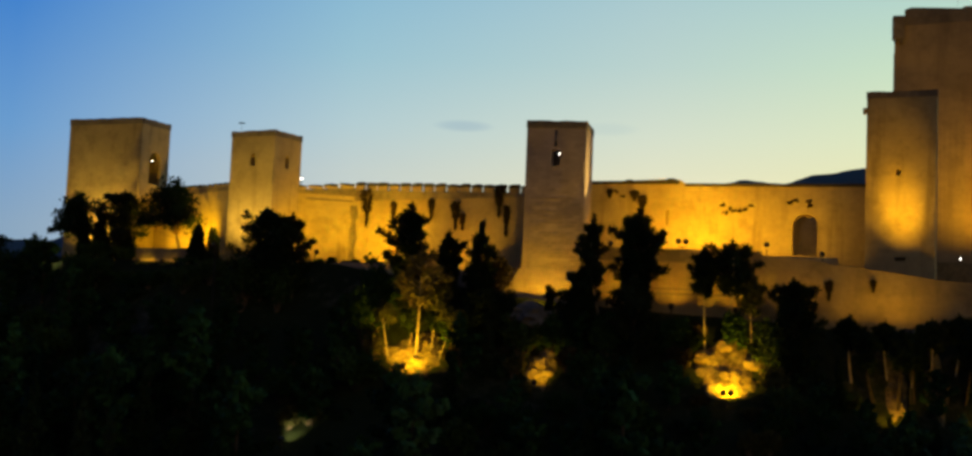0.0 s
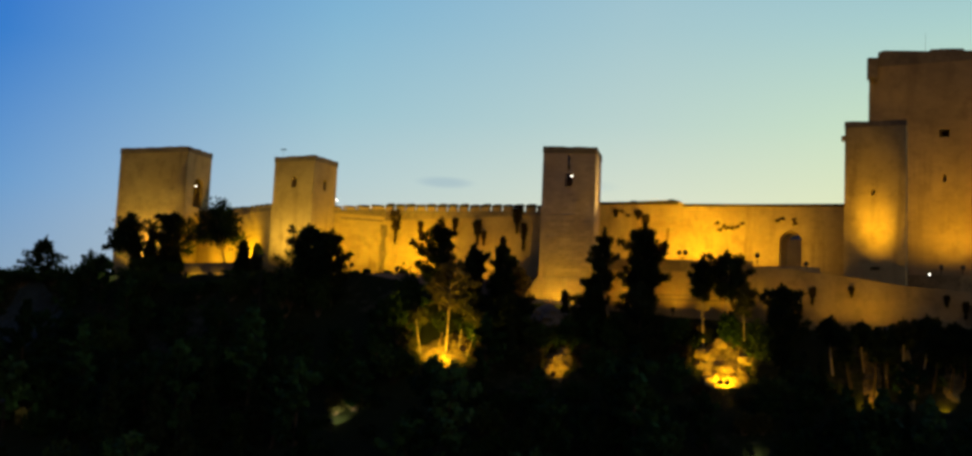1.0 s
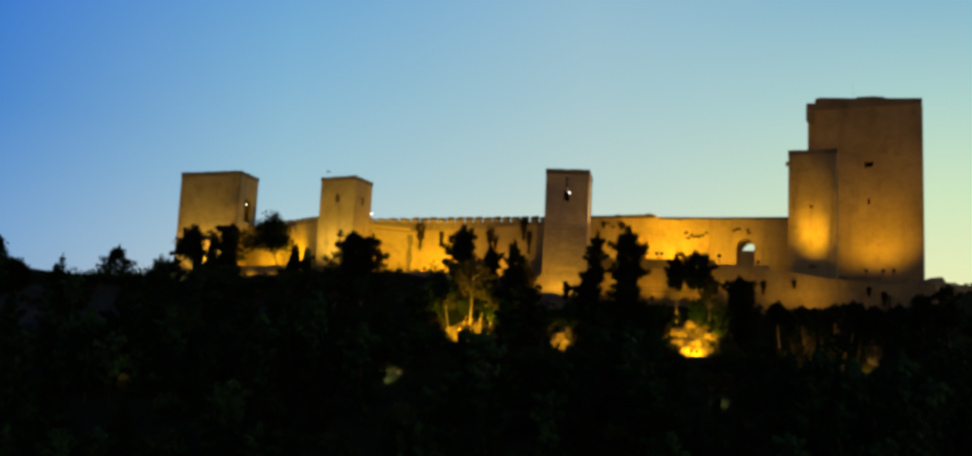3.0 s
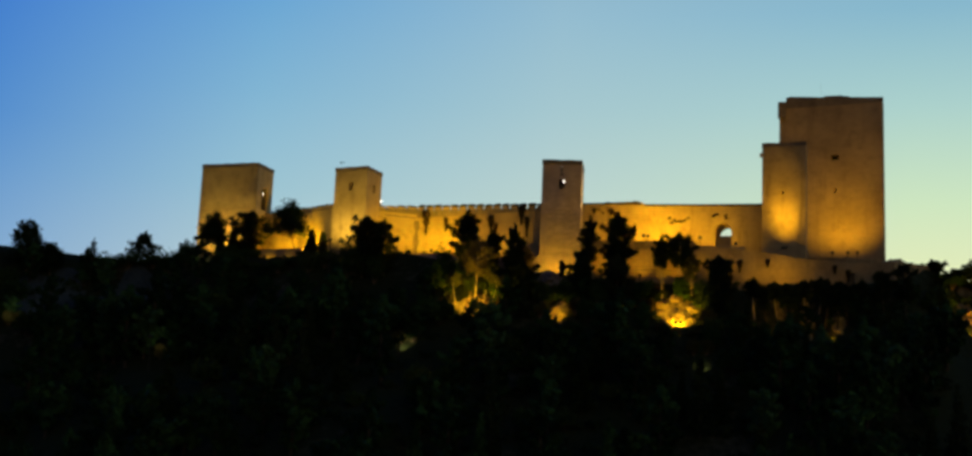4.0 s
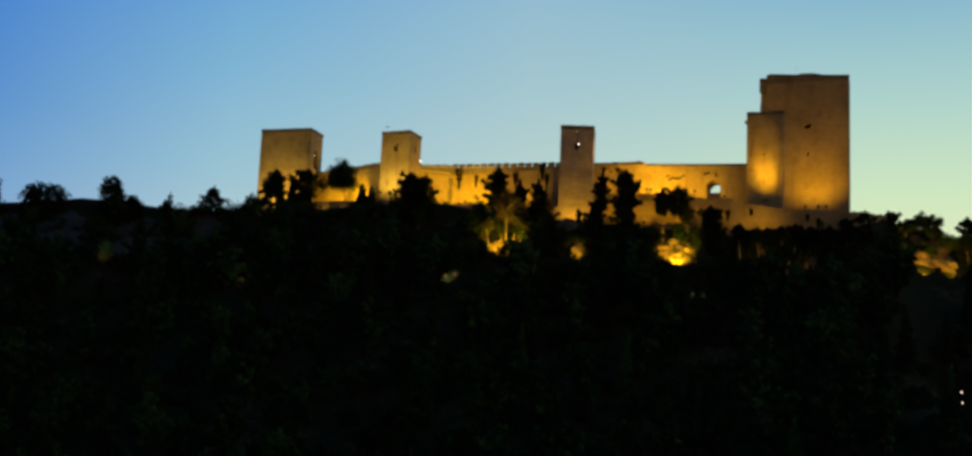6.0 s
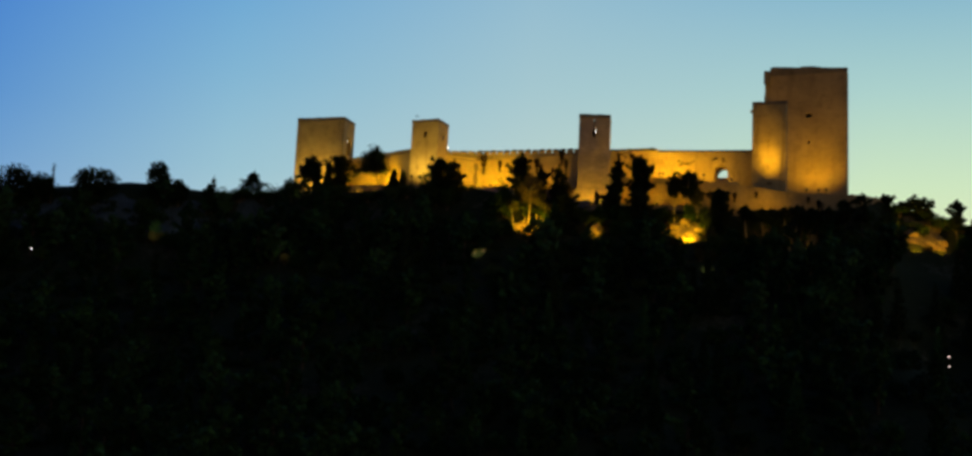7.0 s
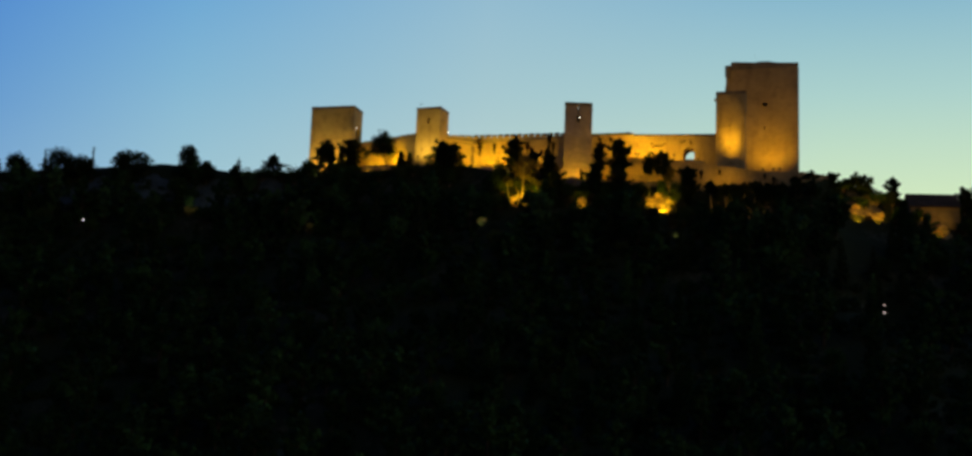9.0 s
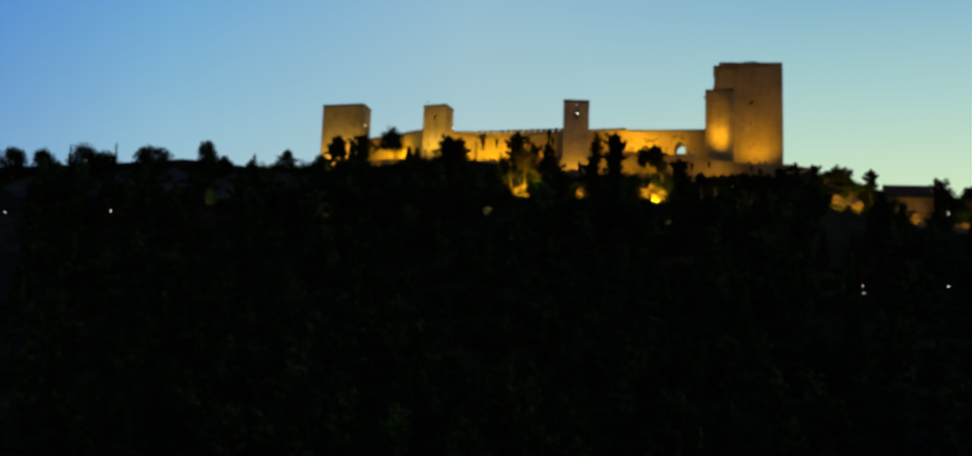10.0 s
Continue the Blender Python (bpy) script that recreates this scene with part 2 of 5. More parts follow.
def glow(name, colour, strength):
    m, tree, bsdf = fresh(name)
    bsdf.inputs["Base Color"].default_value = (0.8, 0.8, 0.8, 1)
    bsdf.inputs["Emission Color"].default_value = (*colour, 1)
    bsdf.inputs["Emission Strength"].default_value = strength
    return m


STONE = stone("limestone_masonry", (0.46, 0.36, 0.20), (0.31, 0.235, 0.13), (0.15, 0.11, 0.06), streak=0.55, bump=0.35, joints=0.2)
STONE_KEEP = stone("keep_masonry", (0.42, 0.315, 0.19), (0.31, 0.23, 0.14), (0.17, 0.125, 0.08), course=0.5, streak=0.35, bump=0.35, joints=0.22)
STONE_ROUGH = stone("rubble_masonry", (0.37, 0.28, 0.165), (0.25, 0.185, 0.11), (0.12, 0.09, 0.06), course=0.34, bump=0.5, joints=0.22)
STONE_PALE = stone("grey_limestone", (0.48, 0.375, 0.34), (0.38, 0.295, 0.265), (0.25, 0.20, 0.185), course=0.38, bump=0.6, joints=0.4)
# Near-black colour on the wall tops stands in for their lack of floodlight.
UNLIT_TOP = mottled("unlit_top_stone", (0.035, 0.032, 0.022), (0.075, 0.066, 0.045), 2.2)
GREY_ROCK = mottled("grey_rock", (0.17, 0.15, 0.15), (0.10, 0.09, 0.09), 2.0, bump=0.8, distance=0.15)
COPING = mottled("weathered_coping", (0.15, 0.12, 0.095), (0.24, 0.195, 0.15), 2.0)
PAVING = mottled("terrace_earth", (0.22, 0.17, 0.12), (0.30, 0.24, 0.17), 1.2)
ROCK = mottled("pale_rock", (0.38, 0.29, 0.18), (0.21, 0.16, 0.10), 3.0, bump=1.0, distance=0.25)
# Paler copy of the bark; lamplight on the trunks is put into its colour.
LIT_BARK = mottled("lamplit_bark", (0.42, 0.36, 0.28), (0.26, 0.21, 0.15), 5.0, bump=0.6, distance=0.02)
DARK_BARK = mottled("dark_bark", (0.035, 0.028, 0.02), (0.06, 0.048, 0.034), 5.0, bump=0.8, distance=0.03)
BARK = mottled("pine_bark", (0.12, 0.085, 0.06), (0.20, 0.15, 0.105), 5.0, bump=0.8, distance=0.03)
# Wide dark-to-light range stands in for sky-lit crowns and shaded gaps.
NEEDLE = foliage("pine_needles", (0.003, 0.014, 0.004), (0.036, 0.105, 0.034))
# Darker needle copy for the front trees; their silhouette shade is in the colour.
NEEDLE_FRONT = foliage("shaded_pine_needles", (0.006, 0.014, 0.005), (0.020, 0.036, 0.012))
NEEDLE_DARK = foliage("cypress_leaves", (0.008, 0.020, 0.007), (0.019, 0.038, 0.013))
LEAF = foliage("shrub_leaves", (0.014, 0.042, 0.010), (0.040, 0.078, 0.018))
# Lighter copies for plants near floodlights; the lamp glow is in the colour.
NEEDLE_LIT = foliage("lamplit_pine_needles", (0.045, 0.050, 0.016), (0.10, 0.095, 0.032))
LEAF_LIT = foliage("lamplit_olive_leaves", (0.045, 0.046, 0.016), (0.105, 0.098, 0.034))
DRY = foliage("dry_caper_leaves", (0.030, 0.024, 0.010), (0.062, 0.046, 0.018))
METAL = mottled("dark_painted_metal", (0.03, 0.028, 0.026), (0.06, 0.055, 0.05), 8.0, rough=0.5, metal=0.6)
BULB = glow("lit_lamp_glass", (1.0, 0.93, 0.82), 6.0)
BULB_PINK = glow("rosy_lamp_glass", (1.0, 0.72, 0.62), 3.0)


def ground_material():
    m, tree, bsdf = fresh("hillside_earth")
    node, put, calc, blend, ramp, noise_tex = wire(tree)
    co = node("ShaderNodeTexCoord").outputs["Object"]
    big = noise_tex(co, 0.07, 5.0, 0.6)
    fine = noise_tex(co, 1.1, 6.0, 0.65)
    rock = blend(fine, (0.05, 0.045, 0.03, 1), (0.12, 0.105, 0.075, 1))
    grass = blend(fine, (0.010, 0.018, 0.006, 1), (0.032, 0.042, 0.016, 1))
    f = calc("ADD", calc("MULTIPLY", big, 0.65), calc("MULTIPLY", fine, 0.35))
    put(bsdf.inputs["Base Color"], blend(ramp(f, [(0.54, (0, 0, 0)), (0.66, (1, 1, 1))]), grass, rock))
    bsdf.inputs["Roughness"].default_value = 0.95
    bsdf.inputs["Specular IOR Level"].default_value = 0.1
    bp = node("ShaderNodeBump")
    bp.inputs["Strength"].default_value, bp.inputs["Distance"].default_value = 0.8, 0.3
    put(bp.inputs["Height"], calc("ADD", fine, noise_tex(co, 5.0, 4.0)))
    put(bsdf.inputs["Normal"], bp.outputs[0])
    return m


EARTH = ground_material()

# ---- the ground: one sheet from the castle hill to the far mountains ----
CREST_X = [-420, -260, -150, -125, -112, -97, -82, -74, -66, -55, -41, -32, -25, -15, 0, 12, 23, 29, 33, 37, 50, 70, 110, 260, 420]
CREST_Y = [150, 142, 137, 137, 137, 137, 137, 132, 131, 126, 126, 125, 123, 120.8, 120.8, 120.8, 120.8, 122, 128, 132, 133, 133, 134, 140, 150]
CREST_Z = [-22, -4, 2.4, 3.6, 4.8, 3.4, 2.7, 2.7, 2.6, 2.6, 2.7, 1.8, 0.0, -0.9, -1.6, -2.3, -1.6, 0.4, 3.0, 2.6, -0.4, -2.0, -7, -34, -50]
FALL_D = [0, 3, 6, 8, 14, 20, 40, 80, 120, 180, 350, 600]
FALL_Z = [0, 4.4, 6.9, 8.3, 12.8, 16.4, 28.6, 50, 68, 84, 100, 106]
FAR_AZ = [-180, -60, -45, -32, -30, -29.5, -20, -5, -2.1, -1.24, -0.33, 0.65, 1.45, 2.46, 3.84, 8, 16, 30, 60, 180]
FAR_EL = [2.0, 3.2, 3.3, 3.36, 3.45, 3.7, 4.3, 6.4, 7.06, 7.29, 7.18, 7.1, 7.42, 7.6, 7.83, 8.2, 7.2, 5.2, 3.0, 2.0]


def height(x, y):
    cy, cz = np.interp(x, CREST_X, CREST_Y), np.interp(x, CREST_X, CREST_Z)
    d = cy - y
    if d >= 0:
        z = cz - np.interp(d, FALL_D, FALL_Z)
    else:
        z = cz - np.interp(-d, [0, 3, 50, 90, 200, 500], [0, 0, 2, 20, 70, 100])
    rough = noise.fractal((x * 0.05, y * 0.05, 0.3), 1.0, 2.0, 4) * 1.2 + noise.fractal((x * 0.35, y * 0.35, 1.7), 1.0, 2.0, 3) * 0.35
    z += rough * float(np.interp(d, [-4, 1, 6, 25], [0.12, 0.3, 0.8, 1.3]))
    z -= 5.5 * math.exp(-((x - 38) ** 2 + (y - 90) ** 2) / 150)
    if math.hypot(x, y) > 600:
        z = max(z, -106.0)
    return float(z)


def spread(mid, span, step, far):
    """Grid lines: close together about mid, wider and wider outward."""
    out = [mid + k * step for k in range(int(-span / step), int(span / step) + 1)]
    s, a = step, out[-1]
    ends = []
    while a < far:
        s *= 1.22
        a += s
        ends.append(a)
    low = [2 * mid - v for v in ends]
    return low[::-1] + out + ends


def mesh_ob(name, verts, faces, material, parent=None, label="", smooth=False):
    me = bpy.data.meshes.new(name)
    me.from_pydata([tuple(v) for v in verts], [], [tuple(f) for f in faces])
    me.materials.append(material)
    if smooth:
        me.shade_smooth()
    me.update()
    ob = new(name, me)
    if parent:
        ob.parent = parent
    if label:
        ob["label"] = label
    return ob


def part(name, bm, material, parent=None, label="", smooth=False):
    bmesh.ops.recalc_face_normals(bm, faces=bm.faces)
    me = bpy.data.meshes.new(name)
    bm.to_mesh(me)
    bm.free()
    me.materials.append(material)
    if smooth:
        me.shade_smooth()
    ob = new(name, me)
    if parent:
        ob.parent = parent
    if label:
        ob["label"] = label
    return ob


def thing(name, label, category, group="", place=(0, 0, 0), kind=""):
    e = new(name)
    e.empty_display_size = 0.3
    e.location = place
    return tagged(e, label, category, group, kind)


gx = spread(-25, 130, 2.5, 4200)
gy = spread(70, 80, 2.0, 4200)
gv = [(x, y, height(x, y)) for y in gy for x in gx]
nx = len(gx)
gf = [(j * nx + i, j * nx + i + 1, (j + 1) * nx + i + 1, (j + 1) * nx + i) for j in range(len(gy) - 1) for i in range(nx - 1)]
ground = tagged(mesh_ob("ground", gv, gf, EARTH, smooth=True), "steep dark hillside of rock, earth and grass", "ground", kind="structure")

# the mountain range far behind the castle
mv, mf = [], []
az_line = np.arange(-75, 75.01, 0.3)
for a in az_line:
    el = float(np.interp(a, FAR_AZ, FAR_EL))
    crest = 2.4 + 2800 * math.tan(radians(el)) - 7.0 + 4 * noise.fractal((a * 0.9, 0, 5.0), 1.0, 2.0, 4)
    for r, f in ((1500, 0.0), (1900, 0.22), (2300, 0.55), (2600, 0.84), (2800, 1.0), (3200, 0.8), (3900, 0.3)):
        rough = noise.fractal((a * 0.35, r * 0.003, 2.0), 1.0, 2.0, 4) * 26 * (1 - f) * (f > 0)
        mv.append((r * math.sin(radians(a)), r * math.cos(radians(a)), -110 + (crest + 110) * f + rough))
for i in range(len(az_line) - 1):
    for k in range(6):
        p = i * 7 + k
        mf.append((p, p + 7, p + 8, p + 1))
tagged(mesh_ob("far_mountains", mv, mf, mottled("wooded_mountain", (0.022, 0.03, 0.04), (0.04, 0.05, 0.06), 0.02), smooth=True), "distant dark wooded mountain range", "mountain", kind="structure")

# ---- masonry builders ----


def outline(u0, u1, z0, z1, arch=False, steps=8):
    """The loop of an opening in (u, z); arch: a round head."""
    if not arch:
        return [(u0, z0), (u1, z0), (u1, z1), (u0, z1)]
    r = (u1 - u0) / 2
    return [(u0, z0), (u1, z0)] + [((u0 + u1) / 2 + r * math.cos(a), z1 - r + r * math.sin(a)) for a in np.linspace(0, math.pi, steps)]


def slab(a, b, z0, z1, thick, holes=(), rough=0.0, top=None):
    """bmesh of an upright wall from plan point a to b, its outer face on that line, its thickness to the left of a->b.
    holes: outlines in (u, z). top: list of (u, z) of the upper edge from b's end to a's, instead of a level one."""
    a, b = Vector(a), Vector(b)
    run = (b - a)
    length = run.length
    ux = run / length
    inward = Vector((-ux.y, ux.x))
    outer = [(0, z0), (length, z0)] + (list(top) if top else [(length, z1), (0, z1)])
    bm = bmesh.new()
    loops = []
    for loop in [outer, *holes]:
        vs = [bm.verts.new((a.x + ux.x * u, a.y + ux.y * u, z)) for u, z in loop]
        for i in range(len(vs)):
            bm.edges.new((vs[i], vs[(i + 1) % len(vs)]))
        loops.append(vs)
    bmesh.ops.triangle_fill(bm, edges=bm.edges[:], use_beauty=True, use_dissolve=False)
    front = bm.faces[:]
    back = {}
    for vs in loops:
        for v in vs:
            back[v] = bm.verts.new((v.co.x + inward.x * thick, v.co.y + inward.y * thick, v.co.z))
    for f in front:
        bm.faces.new([back[v] for v in reversed(f.verts)])
    for vs in loops:
        for i in range(len(vs)):
            p, q = vs[i], vs[(i + 1) % len(vs)]
            bm.faces.new((p, q, back[q], back[p]))
    return bm


def box(lo, hi, bevel=0.0):
    bm = bmesh.new()
    bmesh.ops.create_cube(bm, size=1)
    for v in bm.verts:
        v.co = Vector([(lo[k] + hi[k]) / 2 + v.co[k] * (hi[k] - lo[k]) for k in range(3)])
    if bevel:
        bmesh.ops.bevel(bm, geom=bm.edges[:], offset=bevel, segments=1, affect="EDGES")
    return bm


def prism(loop, z0, z1):
    bm = bmesh.new()
    lo = [bm.verts.new((x, y, z0)) for x, y in loop]
    hi = [bm.verts.new((x, y, z1)) for x, y in loop]
    bm.faces.new(lo[::-1])
    bm.faces.new(hi)
    n = len(loop)
    for i in range(n):
        bm.faces.new((lo[i], lo[(i + 1) % n], hi[(i + 1) % n], hi[i]))
    return bm


def tower(label, fl, fr, depth, z0, z1, material, front=(), right=(), left=(), thick=0.9, coping=0.45, proud=0.05, ragged=0.0, back=None):
    """A square tower: front face from plan point fl to fr, going back by depth. front, right, left: openings in (u, z)."""
    t = thing("castle_tower", label, "tower", "castle towers")
    fl, fr = Vector(fl), Vector(fr)
    ux = (fr - fl).normalized()
    iy = Vector((-ux.y, ux.x))
    if back:
        iy = Vector(back).normalized()
    bl, br = fl + iy * depth, fr + iy * depth
    zt = z1 - coping
    part("front_wall", slab(fl, fr, z0, zt, thick, front), material, t)
    part("back_wall", slab(br, bl, z0, zt, thick), material, t)
    part("side_wall", slab(fr + iy * thick, br - iy * thick, z0, zt, thick, right), material, t)
    part("side_wall", slab(bl - iy * thick, fl + iy * thick, z0, zt, thick, left), material, t)
    inner = [fl + (ux + iy) * thick, fr + (iy - ux) * thick, br - (ux + iy) * thick, bl + (ux - iy) * thick]
    part("roof", prism(inner, zt - 1.4, zt - 1.1), PAVING, t)
    # weathered parapet course with an uneven upper edge
    rng = random.Random(int(fl.x * 10) + 77)
    for p, q in ((fl - (ux + iy) * proud, fr + (ux - iy) * proud), (fr + (ux + iy) * proud, br + (ux - iy) * proud),
                 (br + (ux + iy) * proud, bl + (iy - ux) * proud), (bl + (iy - ux) * proud, fl + (iy - ux) * proud)):
        ln = (q - p).length
        n = max(3, int(ln / 0.7))
        topline = [(ln * (1 - k / n), z1 + rng.uniform(-ragged, ragged)) for k in range(n + 1)]
        part("parapet", slab(p, q, zt + 0.003, z1, 0.5, top=topline), COPING, t, "dark weathered parapet course")
    return t


# ---- the castle ----
west_tower = tower("broad square limestone tower with a tall arched opening", (-79.6, 141.9), (-69.3, 140.0), 5.4, 0.5, 19.85, STONE,
                   right=[outline(1.2, 3.45, 12.3, 16.1, True)], coping=0.7, ragged=0.06, thick=0.45)
window_tower = tower("square limestone tower with small arched windows", (-53.4, 128.9), (-48.0, 127.4), 4.8, 1.0, 16.45, STONE,
                     front=[outline(2.55, 3.25, 12.75, 14.1, True)], right=[outline(1.1, 1.75, 12.7, 14.0, True)], coping=0.6, ragged=0.05)
slender_tower = tower("tall slender stone tower with a slit window", (-20.95, 124.7), (-15.15, 125.0), 5.2, -3.0, 17.1, STONE_PALE,
                      front=[outline(2.5, 3.3, 12.7, 14.3), outline(2.72, 3.0, 14.6, 16.2)], coping=0.7, ragged=0.05, back=(0.0, 1.0))
stair_tower = tower("square limestone tower against the keep", (11.05, 125.4), (17.1, 123.9), 7.0, -1.0, 20.05, STONE,
                    front=[outline(2.75, 3.15, 12.15, 12.75), outline(2.7, 3.65, 4.3, 4.62)], coping=0.6, ragged=0.06, back=(0.11, 1.0))
keep = tower("massive square stone keep, lit at its foot", (15.35, 147.64), (31.0, 143.2), 15.0, 3.0, 32.5, STONE_KEEP,
             front=[outline(8.2, 9.4, 22.6, 23.5), outline(8.6, 9.0, 17.2, 18.0)], coping=0.8, thick=1.4, ragged=0.06, back=(0.1, 1.0))

# the keep's raised front parapet and its bracketed gallery on the west side
part("raised_parapet", slab((16.35, 147.26), (30.95, 143.12), 32.44, 33.6, 0.8,
                            top=[(15.17, 32.5), (12.0, 32.72), (9.2, 32.98), (8.9, 33.25), (6.2, 33.35), (6.0, 33.15), (3.4, 33.42), (0.7, 33.66), (0, 33.45)]),
     COPING, keep, "ragged upper parapet")
part("gallery", box((15.12, 146.9, 30.15), (16.34, 148.0, 32.75), 0.08), COPING, keep, "small bracketed gallery")
part("bracket", box((15.3, 147.0, 29.7), (15.6, 147.6, 30.15), 0.06), COPING, keep)
part("bracket", box((15.9, 146.95, 29.7), (16.2, 147.5, 30.15), 0.06), COPING, keep)
part("corbel", box((10.72, 125.35, 18.0), (11.05, 125.75, 18.6), 0.05), STONE, stair_tower)
part("rooftop_housing", box((23.6, 147.6, 32.0), (26.4, 149.6, 34.0), 0.05), COPING, keep)


def mast(x, y, z0, z1, r=0.05, parent=None):
    bm = bmesh.new()
    bmesh.ops.create_cone(bm, cap_ends=True, segments=8, radius1=r, radius2=r * 0.6, depth=z1 - z0, matrix=Matrix.Translation((x, y, (z0 + z1) / 2)))
    return part("mast", bm, METAL, parent)


mast(22.0, 148.0, 31.0, 36.0, 0.016, keep)
vane = thing("wind_vane", "small dark iron wind vane on the tower top", "wind vane")
mast(-52.6, 129.4, 15.0, 17.5, 0.018, vane)
part("arrow", box((-52.95, 129.37, 17.38), (-52.25, 129.43, 17.52), 0.02), METAL, vane)


def curtain(label, a, b, z0, za, zb, thick, material, holes=(), merlons=0.0, gap=0.27, top=None, deep=0.75):
    """A curtain wall whose upper edge runs from za at a to zb at b; merlons: their length, 0 for none."""
    t = thing("curtain_wall", label, "castle wall", "castle walls")
    ln = (Vector(b) - Vector(a)).length
    drop = deep if merlons else 0.0
    edge = top or [(ln, zb - drop), (ln * 0.72, (za + (zb - za) * 0.72) - drop + 0.03), (ln * 0.4, za + (zb - za) * 0.4 - drop - 0.03), (0, za - drop)]
    part("wall_body", slab(a, b, z0, za, thick, holes, top=edge), material, t)
    ux = (Vector(b) - Vector(a)) / ln
    if not top:
        out = Vector((ux.y, -ux.x)) * 0.05
        p, q = Vector(a) + out, Vector(b) + out
        part("string_course", slab(p, q, min(za, zb) - drop - 0.34, za, 0.047, top=[(ln, zb - drop - 0.06), (0, za - drop - 0.06)]), COPING, t, "projecting string course, darker than the wall")
    if merlons:
        ux = (Vector(b) - Vector(a)) / ln
        rng = random.Random(int(a[0]))
        n = int(ln / (merlons + gap))
        pitch = ln / n
        for k in range(n):
            u0 = k * pitch + rng.uniform(0.0, 0.06)
            u1 = u0 + pitch - gap + rng.uniform(-0.08, 0.05)
            p, q = Vector(a) + ux * u0, Vector(a) + ux * u1
            z = za + (zb - za) * (u0 + u1) / 2 / ln
            w = u1 - u0
            h0, h1 = z + rng.uniform(-0.1, 0.05), z + rng.uniform(-0.1, 0.05)
            cap = min(0.34, drop * 0.45)
            lower = z - cap
            block = part("merlon", slab(p, q, z - drop + 0.004, lower, 0.3), material, t)
            off = Vector((ux.y, -ux.x)) * 0.03
            part("cap", slab(p + off, q + off, lower + 0.003, z, 0.36, top=[(w, h1), (w * 0.5, max(h0, h1) + 0.03), (0, h0)]), UNLIT_TOP, block, "cap stone coloured dark as if out of the light")
    return t


curtain("golden floodlit limestone wall with low merlons", (-68.7, 143.2), (-53.2, 131.0), 1.0, 11.9, 11.35, 1.6, STONE, merlons=0.9, gap=0.2, deep=0.4)
curtain("short crenellated limestone wall beside the window tower", (-47.4, 131.6), (-41.3, 134.6), 1.0, 11.2, 11.8, 1.6, STONE, merlons=1.3, gap=0.11, deep=0.45)
curtain("crenellated limestone wall with hanging plants", (-41.3, 134.6), (-20.5, 127.2), -0.5, 11.95, 11.05, 1.6, STONE, merlons=1.2, gap=0.26, deep=0.8)
GATE_A, GATE_B = Vector((-18.9, 132.43)), Vector((11.6, 129.61))
gate_dir = (GATE_B - GATE_A).normalized()
gate_out = Vector((gate_dir.y, -gate_dir.x))
gate_wall = curtain("plain floodlit limestone wall with an arched gateway", GATE_A, GATE_B, 0.5, 12.14, 12.0, 1.8, STONE,
                    holes=[outline(23.6, 25.97, 4.95, 8.98, True, 12), outline(11.19, 11.55, 7.76, 9.2)],
                    top=[(30.63, 12.0), (21.0, 11.94), (13.0, 11.98), (12.53, 12.31), (10.83, 12.37), (6.9, 12.21), (0, 12.14)])
for u0, u1, za, zb in ((0.0, 12.45, 12.15, 12.3), (13.04, 20.9, 11.99, 11.95), (20.97, 30.4, 11.95, 12.0)):
    p, q = (GATE_A + gate_dir * k + gate_out * 0.05 for k in (u0, u1))
    part("coping", slab(p, q, min(za, zb) - 0.28, za, 0.046, top=[(u1 - u0, zb - 0.03), (0, za - 0.03)]), UNLIT_TOP, gate_wall, "coping coloured dark as if out of the light")
p = GATE_A + gate_dir * 11.1 - gate_out * 0.7
part("slit_back", slab(p, p + gate_dir * 0.55, 7.6, 9.3, 0.2), STONE_ROUGH, gate_wall)
for u0, u1, z in ((6.7, 8.05, 12.1), (10.93, 12.37, 12.24)):
    p, q = GATE_A + gate_dir * u0, GATE_A + gate_dir * u1
    part("worn_merlon", slab(p, q, z - 0.1, z + 0.2, 0.9, top=[(u1 - u0, z + 0.06), (0.9, z + 0.24), (0.4, z + 0.22), (0, z)]), UNLIT_TOP, gate_wall)
# the gate's dressed arch ring, standing 4 cm proud of the wall
mid_u, spring, r0, r1 = 24.785, 8.98 - 1.185, 1.195, 1.565
for k in range(13):
    bm = bmesh.new()
    ring = []
    for an in (math.pi * (k + 0.03) / 13, math.pi * (k + 0.97) / 13):
        for r, out in ((r0, 0.05), (r1, 0.05), (r1, -0.1), (r0, -0.1)):
            uu, z = mid_u + r * math.cos(an), spring + r * math.sin(an)
            spot = GATE_A + gate_dir * uu + gate_out * out
            ring.append(bm.verts.new((spot.x, spot.y, z)))
    bm.faces.new(ring[:4])
    bm.faces.new(ring[4:])
    for p in range(4):
        bm.faces.new((ring[p], ring[(p + 1) % 4], ring[4 + (p + 1) % 4], ring[4 + p]))
    part("voussoir", bm, STONE, gate_wall)

inner_wall = tagged(part("inner_gate_wall", slab((-2.0, 135.6), (12.0, 134.3), 4.0, 11.0, 0.6, [outline(7.5, 10.3, 4.2, 9.25, True, 12)]), STONE_ROUGH), "inner stone wall with an arched opening behind the gate", "castle wall")
